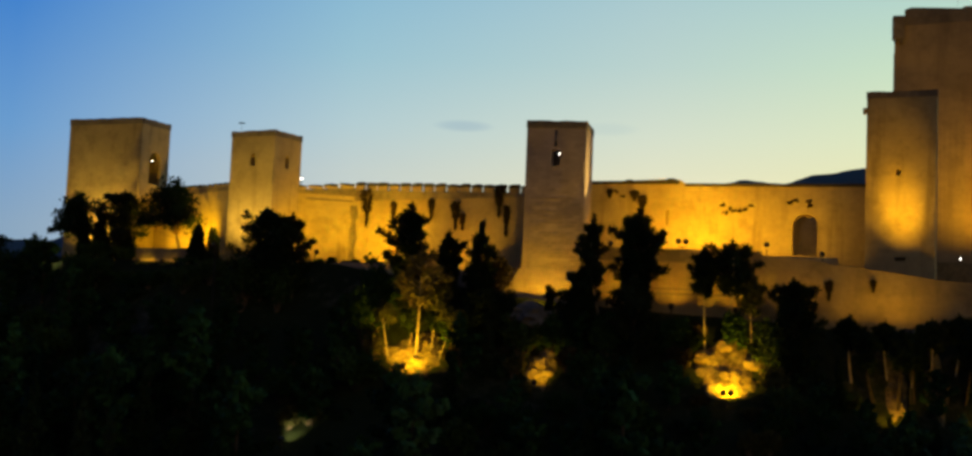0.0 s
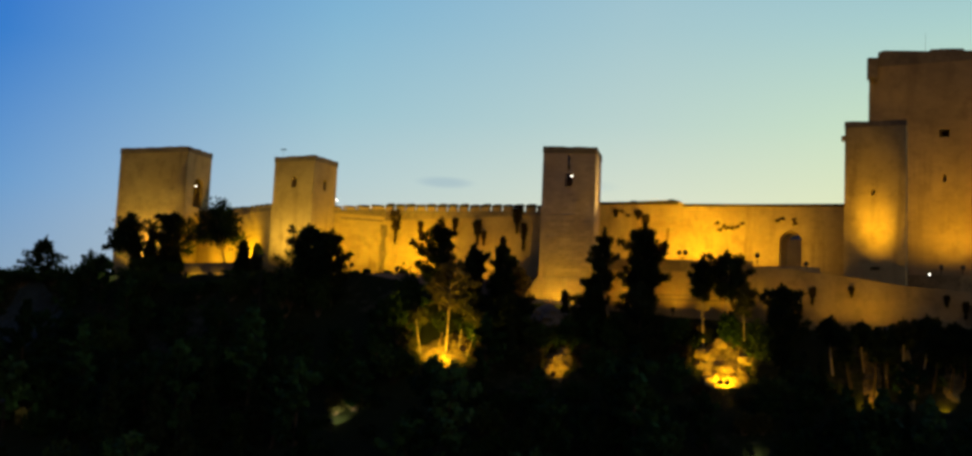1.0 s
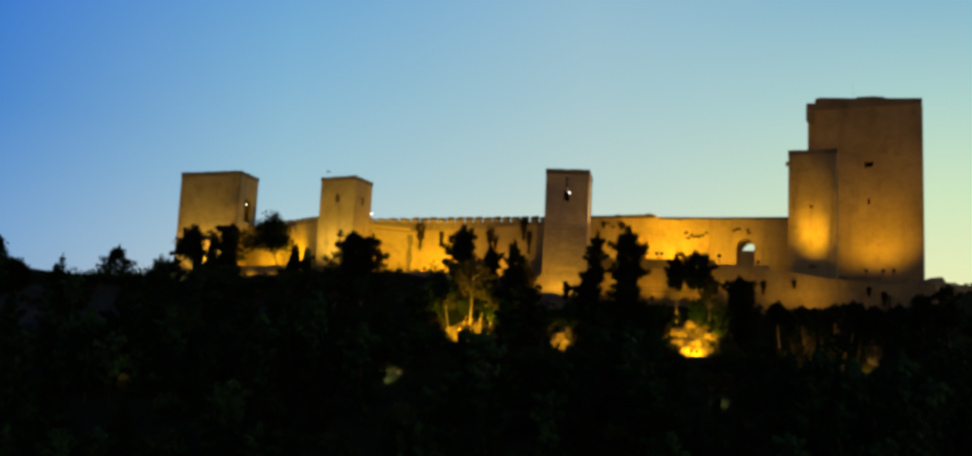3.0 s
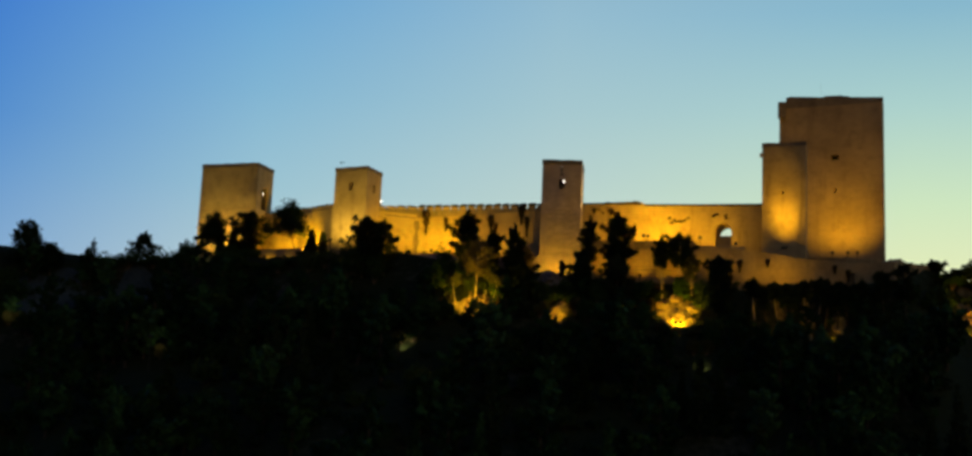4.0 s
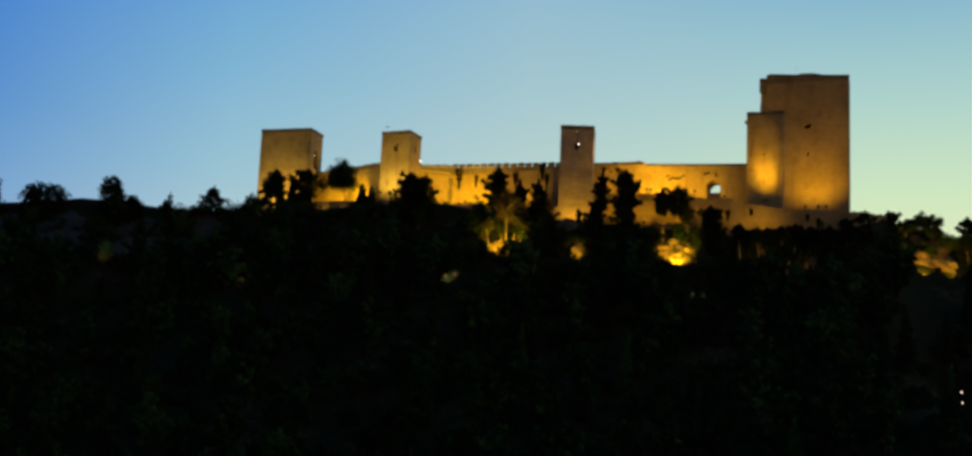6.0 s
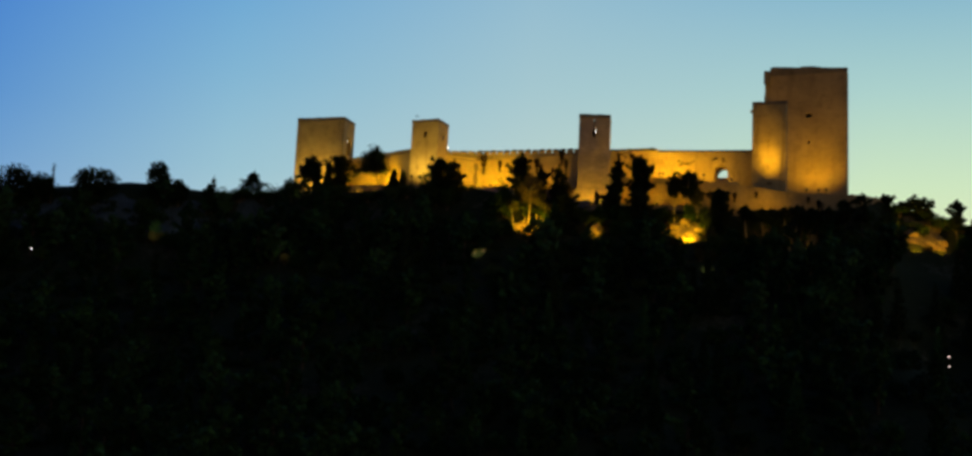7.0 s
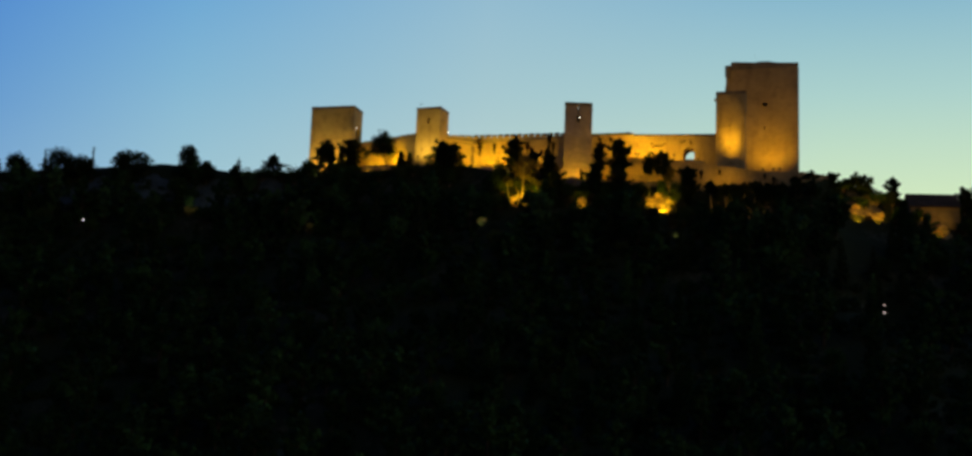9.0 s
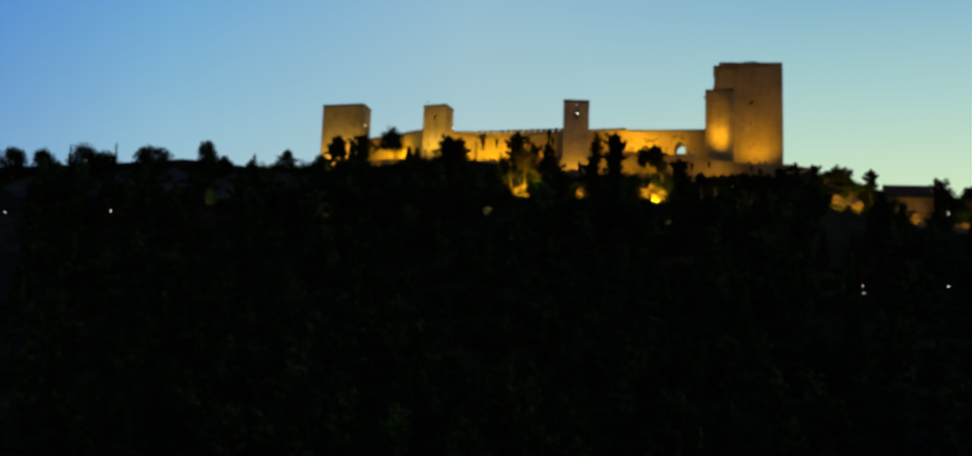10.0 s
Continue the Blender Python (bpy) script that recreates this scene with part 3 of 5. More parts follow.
yard_wall = tagged(part("yard_wall", slab((-4.0, 145.6), (11.2, 144.7), 4.0, 9.9, 0.8, top=[(15.2, 9.85), (12, 9.95), (6, 9.85), (0, 9.9)]), STONE_ROUGH), "low stone wall inside the castle yard", "castle wall")

# battered base of the slender tower, spreading to the west
bm = bmesh.new()
lo = [bm.verts.new(v) for v in ((-23.6, 123.4, -3.4), (-15.0, 123.7, -3.4), (-15.0, 126.6, -3.4), (-23.6, 127.0, -3.4))]
mi = [bm.verts.new(v) for v in ((-22.2, 124.15, 0.9), (-15.1, 124.45, 0.9), (-15.1, 126.6, 0.9), (-22.2, 126.9, 0.9))]
hi = [bm.verts.new(v) for v in ((-21.1, 124.6, 2.7), (-15.3, 124.88, 2.7), (-15.3, 126.4, 2.7), (-21.1, 126.4, 2.7))]
for p, q in ((lo, mi), (mi, hi)):
    for k in range(4):
        bm.faces.new((p[k], p[(k + 1) % 4], q[(k + 1) % 4], q[k]))
bm.faces.new(lo[::-1])
bm.faces.new(hi)
part("battered_base", bm, STONE_PALE, slender_tower, "sloping masonry base lit amber from below")
# dark strip down the corner of the crenellated wall, standing in for its shade
bm = bmesh.new()
dirs = ((-0.40, -0.197), (0.42, -0.15))
rows_z = np.linspace(3.2, 9.4, 8)
line = [[bm.verts.new((-41.3 + dx * (0.8 + 0.35 * math.sin(z * 2.3 + dx)) + 0.01, 134.6 + dy - 0.06, z)) for dx, dy in (dirs[0], (0.0, -0.02), dirs[1])] for z in rows_z]
for k in range(7):
    for j in range(2):
        bm.faces.new((line[k][j], line[k][j + 1], line[k + 1][j + 1], line[k + 1][j]))
tagged(part("damp_streak", bm, COPING), "dark strip standing in for shade in the wall corner", "stain", kind="structure")

# terrace behind the retaining wall, and the wall itself
TERR = [(-15.0, 123.3), (8.6, 123.2), (8.6, 150.0), (-15.0, 150.0)]
tagged(part("terrace", prism(TERR, -4.0, 4.35), PAVING), "earth terrace at the foot of the castle walls", "terrace", kind="structure")
tagged(part("terrace_lower", prism([(8.604, 123.2), (17.0, 123.2), (28.6, 123.4), (32.0, 130.0), (32.0, 150.0), (8.604, 150.0)], -4.0, 2.1), PAVING), "lower earth terrace below the keep", "terrace", kind="structure")
tagged(part("keep_platform", prism([(17.3, 135.5), (24.0, 134.5), (30.6, 137.0), (32.0, 144.0), (33.6, 160.0), (17.3, 160.0)], 3.0, 5.0), ROCK), "rocky platform below the keep", "terrace", kind="structure")
retaining = thing("retaining_wall", "rough stone retaining wall in dim amber light", "castle wall", "castle walls")
part("wall_body", slab((-14.9, 123.0), (6.5, 122.6), -4.5, 4.2, 0.7, top=[(21.4, 4.0), (14.0, 4.45), (6.0, 4.2), (0, 4.3)]), STONE_ROUGH, retaining)
part("wall_body", slab((6.5, 122.6), (29.0, 122.4), -5.5, 3.9, 0.7, holes=[outline(16.1, 17.1, -1.3, 0.7)],
                       top=[(22.5, 2.3), (16.5, 2.1), (10, 2.6), (5.8, 3.2), (1.0, 3.75), (0, 4.0)]), STONE_ROUGH, retaining)
part("ledge", slab((-14.9, 122.86), (1.8, 122.56), 4.36, 4.75, 0.5), COPING, retaining, "dark capping ledge")
part("parapet_band", slab((-14.9, 122.93), (1.8, 122.63), 3.5, 4.355, 0.06), COPING, retaining, "dark band below the ledge")
part("cornice", slab((-14.2, 122.84), (1.9, 122.53), 0.45, 0.62, 0.15), COPING, retaining, "thin projecting stone cornice")
part("cornice", slab((-14.2, 122.90), (1.9, 122.59), 0.95, 1.08, 0.09), COPING, retaining, "thin projecting stone cornice")
part("wall_body", slab((29.0, 122.4), (35.5, 131.0), -5.0, 2.4, 0.7, top=[(10.7, 3.4), (5, 2.9), (0, 2.3)]), STONE_ROUGH, retaining)


revetment = thing("revetment_wall", "unlit grey stone revetment below the crenellated wall", "castle wall", "castle walls")
part("wall_body", slab((-47.2, 126.4), (-25.0, 125.0), -3.0, 2.7, 0.8, top=[(22.2, 2.2), (15, 2.75), (8, 2.8), (0, 2.3)]), STONE_PALE, revetment)
low_wall = thing("terrace_wall", "low stone terrace wall lit from below", "castle wall", "castle walls")
part("wall_body", slab((-66.0, 133.2), (-58.6, 130.9), -0.5, 2.95, 0.5), STONE, low_wall)
part("cap", slab((-66.02, 133.14), (-58.58, 130.84), 2.954, 4.1, 0.6), COPING, low_wall, "dark stone capping")
ledge_line = tagged(part("drain_ledge", slab((-46.0, 132.2), (-41.5, 134.42), 9.78, 9.95, 0.1), COPING), "thin dark stone ledge across the wall", "ledge")


def boulder(x, y, z, size, seed, material=ROCK, squash=0.7):
    bm = bmesh.new()
    bmesh.ops.create_icosphere(bm, subdivisions=3, radius=1)
    for v in bm.verts:
        k = 1 + 0.4 * noise.fractal(v.co * 1.6 + Vector((seed, 0, 0)), 0.8, 2.1, 6) + 0.3 * noise.turbulence(v.co * 3.2 + Vector((0, seed, 0)), 3, True)
        v.co = Vector((v.co.x * size * k, v.co.y * size * k, v.co.z * size * squash * k))
    ob = part("boulder", bm, material)
    ob.location = (x, y, z)
    ob.rotation_euler = (0, 0, seed)
    return tagged(ob, "weathered pale limestone outcrop on the slope", "rock", "rock outcrops")


for k, (x, y, s) in enumerate([(31.8, 139.5, 2.0), (33.4, 141.5, 1.8), (33.0, 135.5, 1.7), (30.0, 133.6, 1.4), (35.4, 139.0, 1.5), (-30.6, 117.4, 0.4), (-27.8, 117.6, 0.4), (-17.8, 115.6, 0.7), (-17.2, 116.4, 0.8),
                               (-16.6, 115.5, 0.5), (-16.9, 117.3, 0.7), (-3.0, 118.2, 0.8), (1.2, 118.0, 0.8), (-1.2, 118.9, 0.7), (40.0, 127.4, 0.9), (45.2, 127.8, 1.0), (57.5, 126.5, 0.9), (67.5, 125.0, 0.9)]):
    boulder(x, y, (height(x, y) if k > 4 else (3.9, 3.2, 2.6, 3.3, 2.2)[k]) + 0.1, s, k * 1.7 + 0.3)

# bare ground round the floodlights, the brightness of their pools put into its pale colour
POOL_EARTH = mottled("lamplit_pale_earth", (0.36, 0.28, 0.14), (0.085, 0.065, 0.035), 3.4, bump=1.0, distance=0.3)


def bare_patch(x, y, rx, ry, seed, material=POOL_EARTH, label="bare earth patch with a floodlight's pool put into its pale colour"):
    verts, faces = [], []
    for j in range(15):
        for i in range(40):
            a = 2 * math.pi * i / 40
            edge = 1 + 0.45 * noise.fractal((math.cos(a) * 1.3, math.sin(a) * 1.3, seed), 1.0, 2.0, 4)
            px, py = x + rx * edge * math.cos(a) * (j + 0.02) / 14, y + ry * edge * math.sin(a) * (j + 0.02) / 14
            lift = 0.10 + (0.75 * abs(noise.fractal((px * 0.9, py * 0.9, seed), 1.0, 2.0, 4)) + 0.1) * math.sin(math.pi * min(1, (14 - j) / 8) / 2) - (0.35 if j == 14 else 0.0)
            verts.append((px, py, height(px, py) + lift))
    for j in range(14):
        for i in range(40):
            n = (i + 1) % 40
            faces.append((j * 40 + i, j * 40 + n, j * 40 + 40 + n, j * 40 + 40 + i))
    faces.append(tuple(range(39, -1, -1)))
    tagged(mesh_ob("bare_slope", verts, faces, material), label, "ground", kind="structure")


for k, (x, y, rx, ry) in enumerate([(-29.2, 117.0, 2.9, 2.4), (-17.2, 116.2, 1.5, 2.2), (-0.9, 117.0, 3.0, 2.7), (13.2, 116.4, 0.9, 3.0), (16.6, 116.4, 0.9, 3.0), (20.6, 116.2, 0.9, 2.6), (-25.4, 120.6, 2.4, 1.1), (42.4, 128.4, 4.6, 3.2), (55.6, 124.8, 3.4, 2.2), (67.6, 124.0, 3.0, 2.4)]):
    bare_patch(x, y, rx, ry, k * 3.1)
SCREE = mottled("grey_scree", (0.065, 0.09, 0.105), (0.035, 0.05, 0.058), 1.6, bump=1.0, distance=0.3)
bare_patch(-84.5, 131.6, 6.0, 4.2, 21.0, SCREE, "bare grey stony slope in the dusk")
for k, (x, y, rx) in enumerate([(-144, 130.5, 8), (-128, 130.0, 8), (-112, 130.0, 7), (-98, 130.5, 6)]):
    bare_patch(x, y, rx, 4.4, 24.0 + k, SCREE, "bare grey stony slope in the dusk")

# ---- trees ----


def tube(path, radii, sides=6):
    """Vertices and faces of a tapered limb along a path."""
    verts, faces = [], []
    for (p, r) in zip(path, radii):
        for k in range(sides):
            a = 2 * math.pi * k / sides
            verts.append((p[0] + r * math.cos(a), p[1] + r * math.sin(a), p[2]))
    for i in range(len(path) - 1):
        for k in range(sides):
            a, b = i * sides + k, i * sides + (k + 1) % sides
            faces.append((a, b, b + sides, a + sides))
    faces.append(tuple(range((len(path) - 1) * sides, len(path) * sides)))
    return verts, faces


def joined(pieces):
    verts, faces = [], []
    for v, f in pieces:
        n = len(verts)
        verts += v
        faces += [tuple(i + n for i in q) for q in f]
    return verts, faces


def tufts(rng, clumps, count, long, wide, shell=False):
    """Leaf blades scattered through ellipsoid clumps (x, y, z, rx, rz); shell: lying along the clump's surface."""
    verts, faces = [], []
    for cx, cy, cz, rx, rz in clumps:
        d = rng.normal(size=(count, 3))
        d /= np.linalg.norm(d, axis=1)[:, None]
        rad = rng.uniform(0.15, 1.35, count) ** 0.7
        c = np.array([cx, cy, cz]) + d * rad[:, None] * np.array([rx, rx, rz])
        ax = d + rng.normal(size=(count, 3)) * 0.6 + np.array([0, 0, 0.35])
        ax /= np.linalg.norm(ax, axis=1)[:, None]
        side = np.cross(ax, rng.normal(size=(count, 3)))
        side /= np.linalg.norm(side, axis=1)[:, None] + 1e-6
        if shell:
            c = np.array([cx, cy, cz]) + d * rng.uniform(0.55, 1.05, count)[:, None] * np.array([rx, rx, rz])
            face = d + rng.normal(size=(count, 3)) * 0.3
            ax = np.cross(face, rng.normal(size=(count, 3)))
            ax /= np.linalg.norm(ax, axis=1)[:, None] + 1e-6
            side = np.cross(face, ax)
            side /= np.linalg.norm(side, axis=1)[:, None] + 1e-6
        ln = rng.uniform(0.6, 1.25, count)[:, None] * long
        wd = rng.uniform(0.7, 1.3, count)[:, None] * wide
        q = np.stack([c - ax * ln * 0.4 - side * wd * 0.35, c - ax * ln * 0.4 + side * wd * 0.35, c + ax * ln * 0.6 + side * wd * 0.5, c + ax * ln * 0.6 - side * wd * 0.5], 1)
        n = len(verts)
        verts += [tuple(p) for p in q.reshape(-1, 3)]
        faces += [(n + 4 * i, n + 4 * i + 1, n + 4 * i + 2, n + 4 * i + 3) for i in range(count)]
    return verts, faces


def pine_shape(rng, h, w, bare=0.35, lean=0.0, clumps=24, count=26, flat=0.8, long=0.5, wide=0.14, blunt=False, girth=1.0, shell=False):
    """A pine of height h and crown width w: bent trunk, limbs, uneven clumps of needles."""
    n = 6
    bend = rng.normal(size=2) * 0.05 * h
    path = [(lean * (k / n) ** 1.4 + bend[0] * math.sin(2.2 * k / n), bend[1] * math.sin(2.0 * k / n), h * 0.93 * k / n) for k in range(n + 1)]
    wood = [tube([(path[0][0], path[0][1], -0.8)] + path, [0.030 * h * girth] + [0.024 * h * girth * (1 - 0.85 * k / n) + 0.015 for k in range(n + 1)])]
    blobs = []
    for k in range(clumps):
        f = (k + rng.uniform(0.1, 0.9)) / clumps
        z = h * (bare + (0.90 - bare) * f)
        prof = math.sin(math.pi * (0.16 + 0.78 * f)) ** 0.75
        if blunt:
            prof = (0.5 + 0.5 * min(1.0, f * 2.5)) * (1 - f ** 5) ** 0.6
        reach = w / 2 * prof * (rng.uniform(0.35, 1.25) if blunt else rng.uniform(0.5, 1.12))
        a = 2.4 * k + rng.uniform(-0.7, 0.7)
        q = z / h * n / 0.93
        i = min(n - 1, int(q))
        s = min(1.0, q - i)
        px = path[i][0] + (path[i + 1][0] - path[i][0]) * s
        py = path[i][1] + (path[i + 1][1] - path[i][1]) * s
        rise = reach * rng.uniform(0.15, 0.6)
        tip = (px + reach * math.cos(a), py + reach * math.sin(a), z + rise)
        for g, size in ((0.45, 1.0), (0.75, 0.85), (1.0, 0.6)):
            r = w * rng.uniform(0.10, 0.15) * size
            blobs.append((px + (tip[0] - px) * g, py + (tip[1] - py) * g, z + rise * g ** 1.3, r, r * flat))
        wood.append(tube([(px, py, z - 0.15 * reach), ((px + tip[0]) / 2, (py + tip[1]) / 2, z + rise * 0.35), tip], [0.008 * h + 0.02, 0.006 * h + 0.012, 0.012], 4))
    blobs.append((*path[-1][:2], h * 0.90, w * 0.09, h * 0.06))
    blobs.append((*path[-1][:2], h * 0.96, w * 0.05, h * 0.05))
    return joined(wood), tufts(rng, blobs, count, long, wide, shell)


def cone_shape(rng, h, w, layers=11, count=60, droop=0.1, power=0.9, bare=0.08, ragged=0.3, long=0.46, wide=0.26):
    """A conifer in ragged tiers."""
    wood = [tube([(0, 0, -0.8), (0, 0, h * 0.5), (0.02 * h, 0, h * 0.97)], [0.026 * h, 0.016 * h, 0.01])]
    blobs = []
    for k in range(layers):
        f = k / (layers - 1)
        z = h * (bare + (1 - bare) * f)
        reach = w / 2 * (1 - f) ** power
        m = 1 if reach < 0.35 else 5 if reach > 1.0 else 3
        for j in range(m):
            a = 2 * math.pi * (j + rng.uniform(-0.3, 0.3)) / m + k
            rr = reach * rng.uniform(1 - ragged, 1.0) * (0.62 if m > 1 else 0.0)
            r = max(0.28, reach * 0.55)
            blobs.append((rr * math.cos(a), rr * math.sin(a), z - droop * rr, r, max(0.3, h / layers * 0.85)))
            if m > 1:
                wood.append(tube([(0, 0, z), (rr * math.cos(a), rr * math.sin(a), z - droop * rr)], [0.006 * h + 0.015, 0.012], 4))
    return joined(wood), tufts(rng, blobs, max(16, count // 3), long, wide)


def cedar_shape(rng, h, w, tiers=8):
    """A cedar: a leaning leader and tiers of long level boughs of uneven length, each a row of flat sprays."""
    wood = [tube([(0, 0, -0.8), (0.02 * h, 0, h * 0.5), (0.05 * h, 0, h * 0.98)], [0.03 * h, 0.018 * h, 0.012])]
    blobs = [(0.05 * h, 0, h * 0.96, 0.16, 0.35)]
    for k in range(tiers):
        f = (k + 0.2) / tiers
        z = h * (0.02 + 0.90 * f)
        for j in range(6):
            a = 2 * math.pi * (j + rng.uniform(-0.3, 0.3)) / 6 + k * 0.9
            reach = w / 2 * (1 - f) ** 0.7 * rng.uniform(0.6, 1.2)
            tip = (0.04 * h * f + reach * math.cos(a), reach * math.sin(a), z + 0.12 * reach)
            wood.append(tube([(0.04 * h * f, 0, z), tip], [0.05, 0.012], 4))
            blobs += [(tip[0] * g, tip[1] * g, z + 0.12 * reach * g, 0.20 + 0.16 * reach * g, 0.16) for g in (0.4, 0.7, 1.0)]
    return joined(wood), tufts(rng, blobs, 26, 0.34, 0.14)


def round_shape(rng, h, w, zc, count=90, clumps=30, long=0.4, wide=0.25):
    """A tree with a dense round head on a thin forked trunk; zc: the head's lower edge."""
    top = (0.15, 0, zc + (h - zc) * 0.35)
    wood = [tube([(0, 0, -0.8), (0.05 * w, 0, zc * 0.45), (0, 0.05, zc * 0.9), top], [0.14, 0.11, 0.1, 0.04])]
    blobs = []
    for k in range(clumps):
        d = Vector(rng.normal(size=3)).normalized()
        c = (d.x * w * 0.33 * rng.uniform(0.6, 1.1), d.y * w * 0.33, (h + zc) / 2 + d.z * (h - zc) * 0.34)
        blobs.append((*c, w * rng.uniform(0.14, 0.22), (h - zc) * 0.19))
        if k % 3 == 0:
            wood.append(tube([(0, 0, zc * 0.75), ((c[0]) * 0.5, c[1] * 0.5, (zc + c[2]) / 2), c], [0.06, 0.04, 0.012], 4))
    return joined(wood), tufts(rng, blobs, count, long, wide)


def bush_shape(rng, h, w, count=60, clumps=14, long=0.34, wide=0.19):
    wood, blobs = [], []
    for k in range(clumps):
        a = 2.4 * k
        rr = w * 0.34 * math.sqrt((k + 0.3) / clumps)
        z = h * rng.uniform(0.3, 0.72)
        c = (rr * math.cos(a), rr * math.sin(a), z)
        blobs.append((*c, w * rng.uniform(0.16, 0.24), h * rng.uniform(0.2, 0.3)))
        wood.append(tube([(0.1 * math.cos(a), 0.1 * math.sin(a), -0.4), c], [0.05, 0.015], 4))
    return joined(wood), tufts(rng, blobs, count, long, wide)


def parasol_shape(rng, h, w, low, lean=0.0, count=84, long=0.38, wide=0.16):
    """A pine with a bent forked trunk and an uneven crown of flattened clumps above low; one bough hangs out lower."""
    fork = (lean * 0.6, 0.1, low * 0.82)
    wood = [tube([(0, 0, -0.8), (lean * 0.15, 0.05, low * 0.4), fork], [0.2, 0.15, 0.12])]
    blobs = []
    deep = h - low
    for k in range(26):
        a = 2.4 * k + rng.uniform(-0.4, 0.4)
        f = (k + 0.5) / 26
        z = low + deep * (0.12 + 0.78 * f)
        reach = w * 0.5 * (0.80 - 0.62 * f ** 1.8) * rng.uniform(0.55, 1.15)
        c = (lean + reach * math.cos(a), reach * math.sin(a), z + rng.uniform(-0.1, 0.1) * deep)
        for g, size in ((0.5, 1.0), (0.95, 0.8)):
            r = w * rng.uniform(0.16, 0.23) * size
            blobs.append((lean + (c[0] - lean) * g, c[1] * g, fork[2] + (c[2] - fork[2]) * (0.6 + 0.4 * g), r, r * 0.62))
        wood.append(tube([fork, (fork[0] * 0.5 + c[0] * 0.5, c[1] * 0.45, fork[2] * 0.45 + c[2] * 0.55), c], [0.07, 0.045, 0.015], 5))
    tip = (lean - w * 0.52, -0.2, low + deep * 0.12)
    wood.append(tube([(lean * 0.5, 0.1, low * 0.7), (lean - w * 0.25, 0, low * 0.92), tip], [0.06, 0.04, 0.015], 5))
    blobs += [(tip[0] + 0.1 * w * j, tip[1], tip[2] + 0.02 * j * w, w * 0.07, w * 0.045) for j in range(3)]
    blobs.append((lean + w * 0.02, 0, h - deep * 0.06, w * 0.09, deep * 0.07))
    return joined(wood), tufts(rng, blobs, count, long, wide)


def plant(name, label, category, group, shape, material, place, wood_name="trunk", crown_name="crown", bark=None):
    t = thing(name, label, category, group, place)
    mesh_ob(wood_name, *shape[0], bark or BARK, t, smooth=True)
    mesh_ob(crown_name, *shape[1], material, t)
    return t


def grow(seed):
    return np.random.default_rng(seed)


def stand(x, y, top=None, base=None):
    z = height(x, y) if base is None else base
    return (x, y, z), (top - z if top is not None else 0)


# trees that stand out against the castle and the sky
def pine_at(x, y, top, w, seed, bare=0.22, lean=0.0, base=None, clumps=26, count=30, material=None, bark=None, girth=0.75, blunt=True):
    p, h = stand(x, y, top, base)
    return plant("pine_tree", "dark green pine silhouetted against the floodlit wall", "tree", "pines below the castle",
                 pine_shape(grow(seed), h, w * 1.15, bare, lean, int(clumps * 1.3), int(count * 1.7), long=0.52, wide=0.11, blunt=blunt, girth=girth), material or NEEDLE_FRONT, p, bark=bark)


def conifer_at(x, y, top, w, seed, power=0.9, base=None, count=130, layers=12, bare=0.06):
    p, h = stand(x, y, top, base)
    return plant("conifer_tree", "dark pointed conifer in front of the castle wall", "tree", "conifers below the castle",
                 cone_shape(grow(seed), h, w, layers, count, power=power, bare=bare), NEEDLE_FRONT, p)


def cypress_at(x, y, top, w, seed, base=None):
    p, h = stand(x, y, top, base)
    return plant("cypress_tree", "slim dark cypress on the ridge against the sky", "tree", "cypresses on the ridge",
                 cone_shape(grow(seed), h, w, 12, 70, 0.0, 0.42, 0.04, 0.15, 0.32, 0.15), NEEDLE_DARK, p)


def head_at(x, y, top, w, low, seed, base=None, lean=0.0):
    p, h = stand(x, y, top, base)
    return plant("umbrella_pine", "umbrella pine with an uneven crown on a bent trunk", "tree", "umbrella pines",
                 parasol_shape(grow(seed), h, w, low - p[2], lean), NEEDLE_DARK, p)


def bush_at(x, y, top, w, seed, base=None, material=None, count=95):
    p, h = stand(x, y, top, base)
    return plant("shrub", "dense dark green evergreen shrub on the slope", "shrub", "shrubs on the slope",
                 bush_shape(grow(seed), h, w, count), material or LEAF, p, "stem", "foliage")


head_at(-73.6, 135.0, 10.4, 5.6, 5.4, 11, lean=-0.6)
conifer_at(-72.9, 134.6, 7.0, 1.5, 436, 0.4)
pine_at(-68.3, 135.0, 10.5, 5.6, 12, 0.04, clumps=36, count=34)
bush_at(-70.4, 133.4, 4.6, 4.0, 431)
bush_at(-67.0, 133.6, 4.2, 3.4, 432)
bush_at(-77.0, 134.2, 4.6, 2.8, 433)
conifer_at(-70.7, 134.2, 7.7, 2.2, 13, 0.5)
head_at(-59.7, 131.5, 11.5, 7.4, 6.2, 14, lean=-1.0)
conifer_at(-56.2, 128.0, 6.0, 1.9, 15, 0.5)
conifer_at(-54.4, 127.8, 5.7, 1.5, 16, 0.5)
bush_at(-57.0, 127.2, 2.6, 2.4, 434)
bush_at(-53.0, 126.8, 2.2, 2.6, 435)
bush_at(-19.4, 117.0, -1.6, 3.6, 36)
bush_at(-16.6, 117.2, -1.5, 3.2, 37)
pine_at(-47.0, 123.2, 7.8, 5.8, 17, 0.06, clumps=36, count=34)
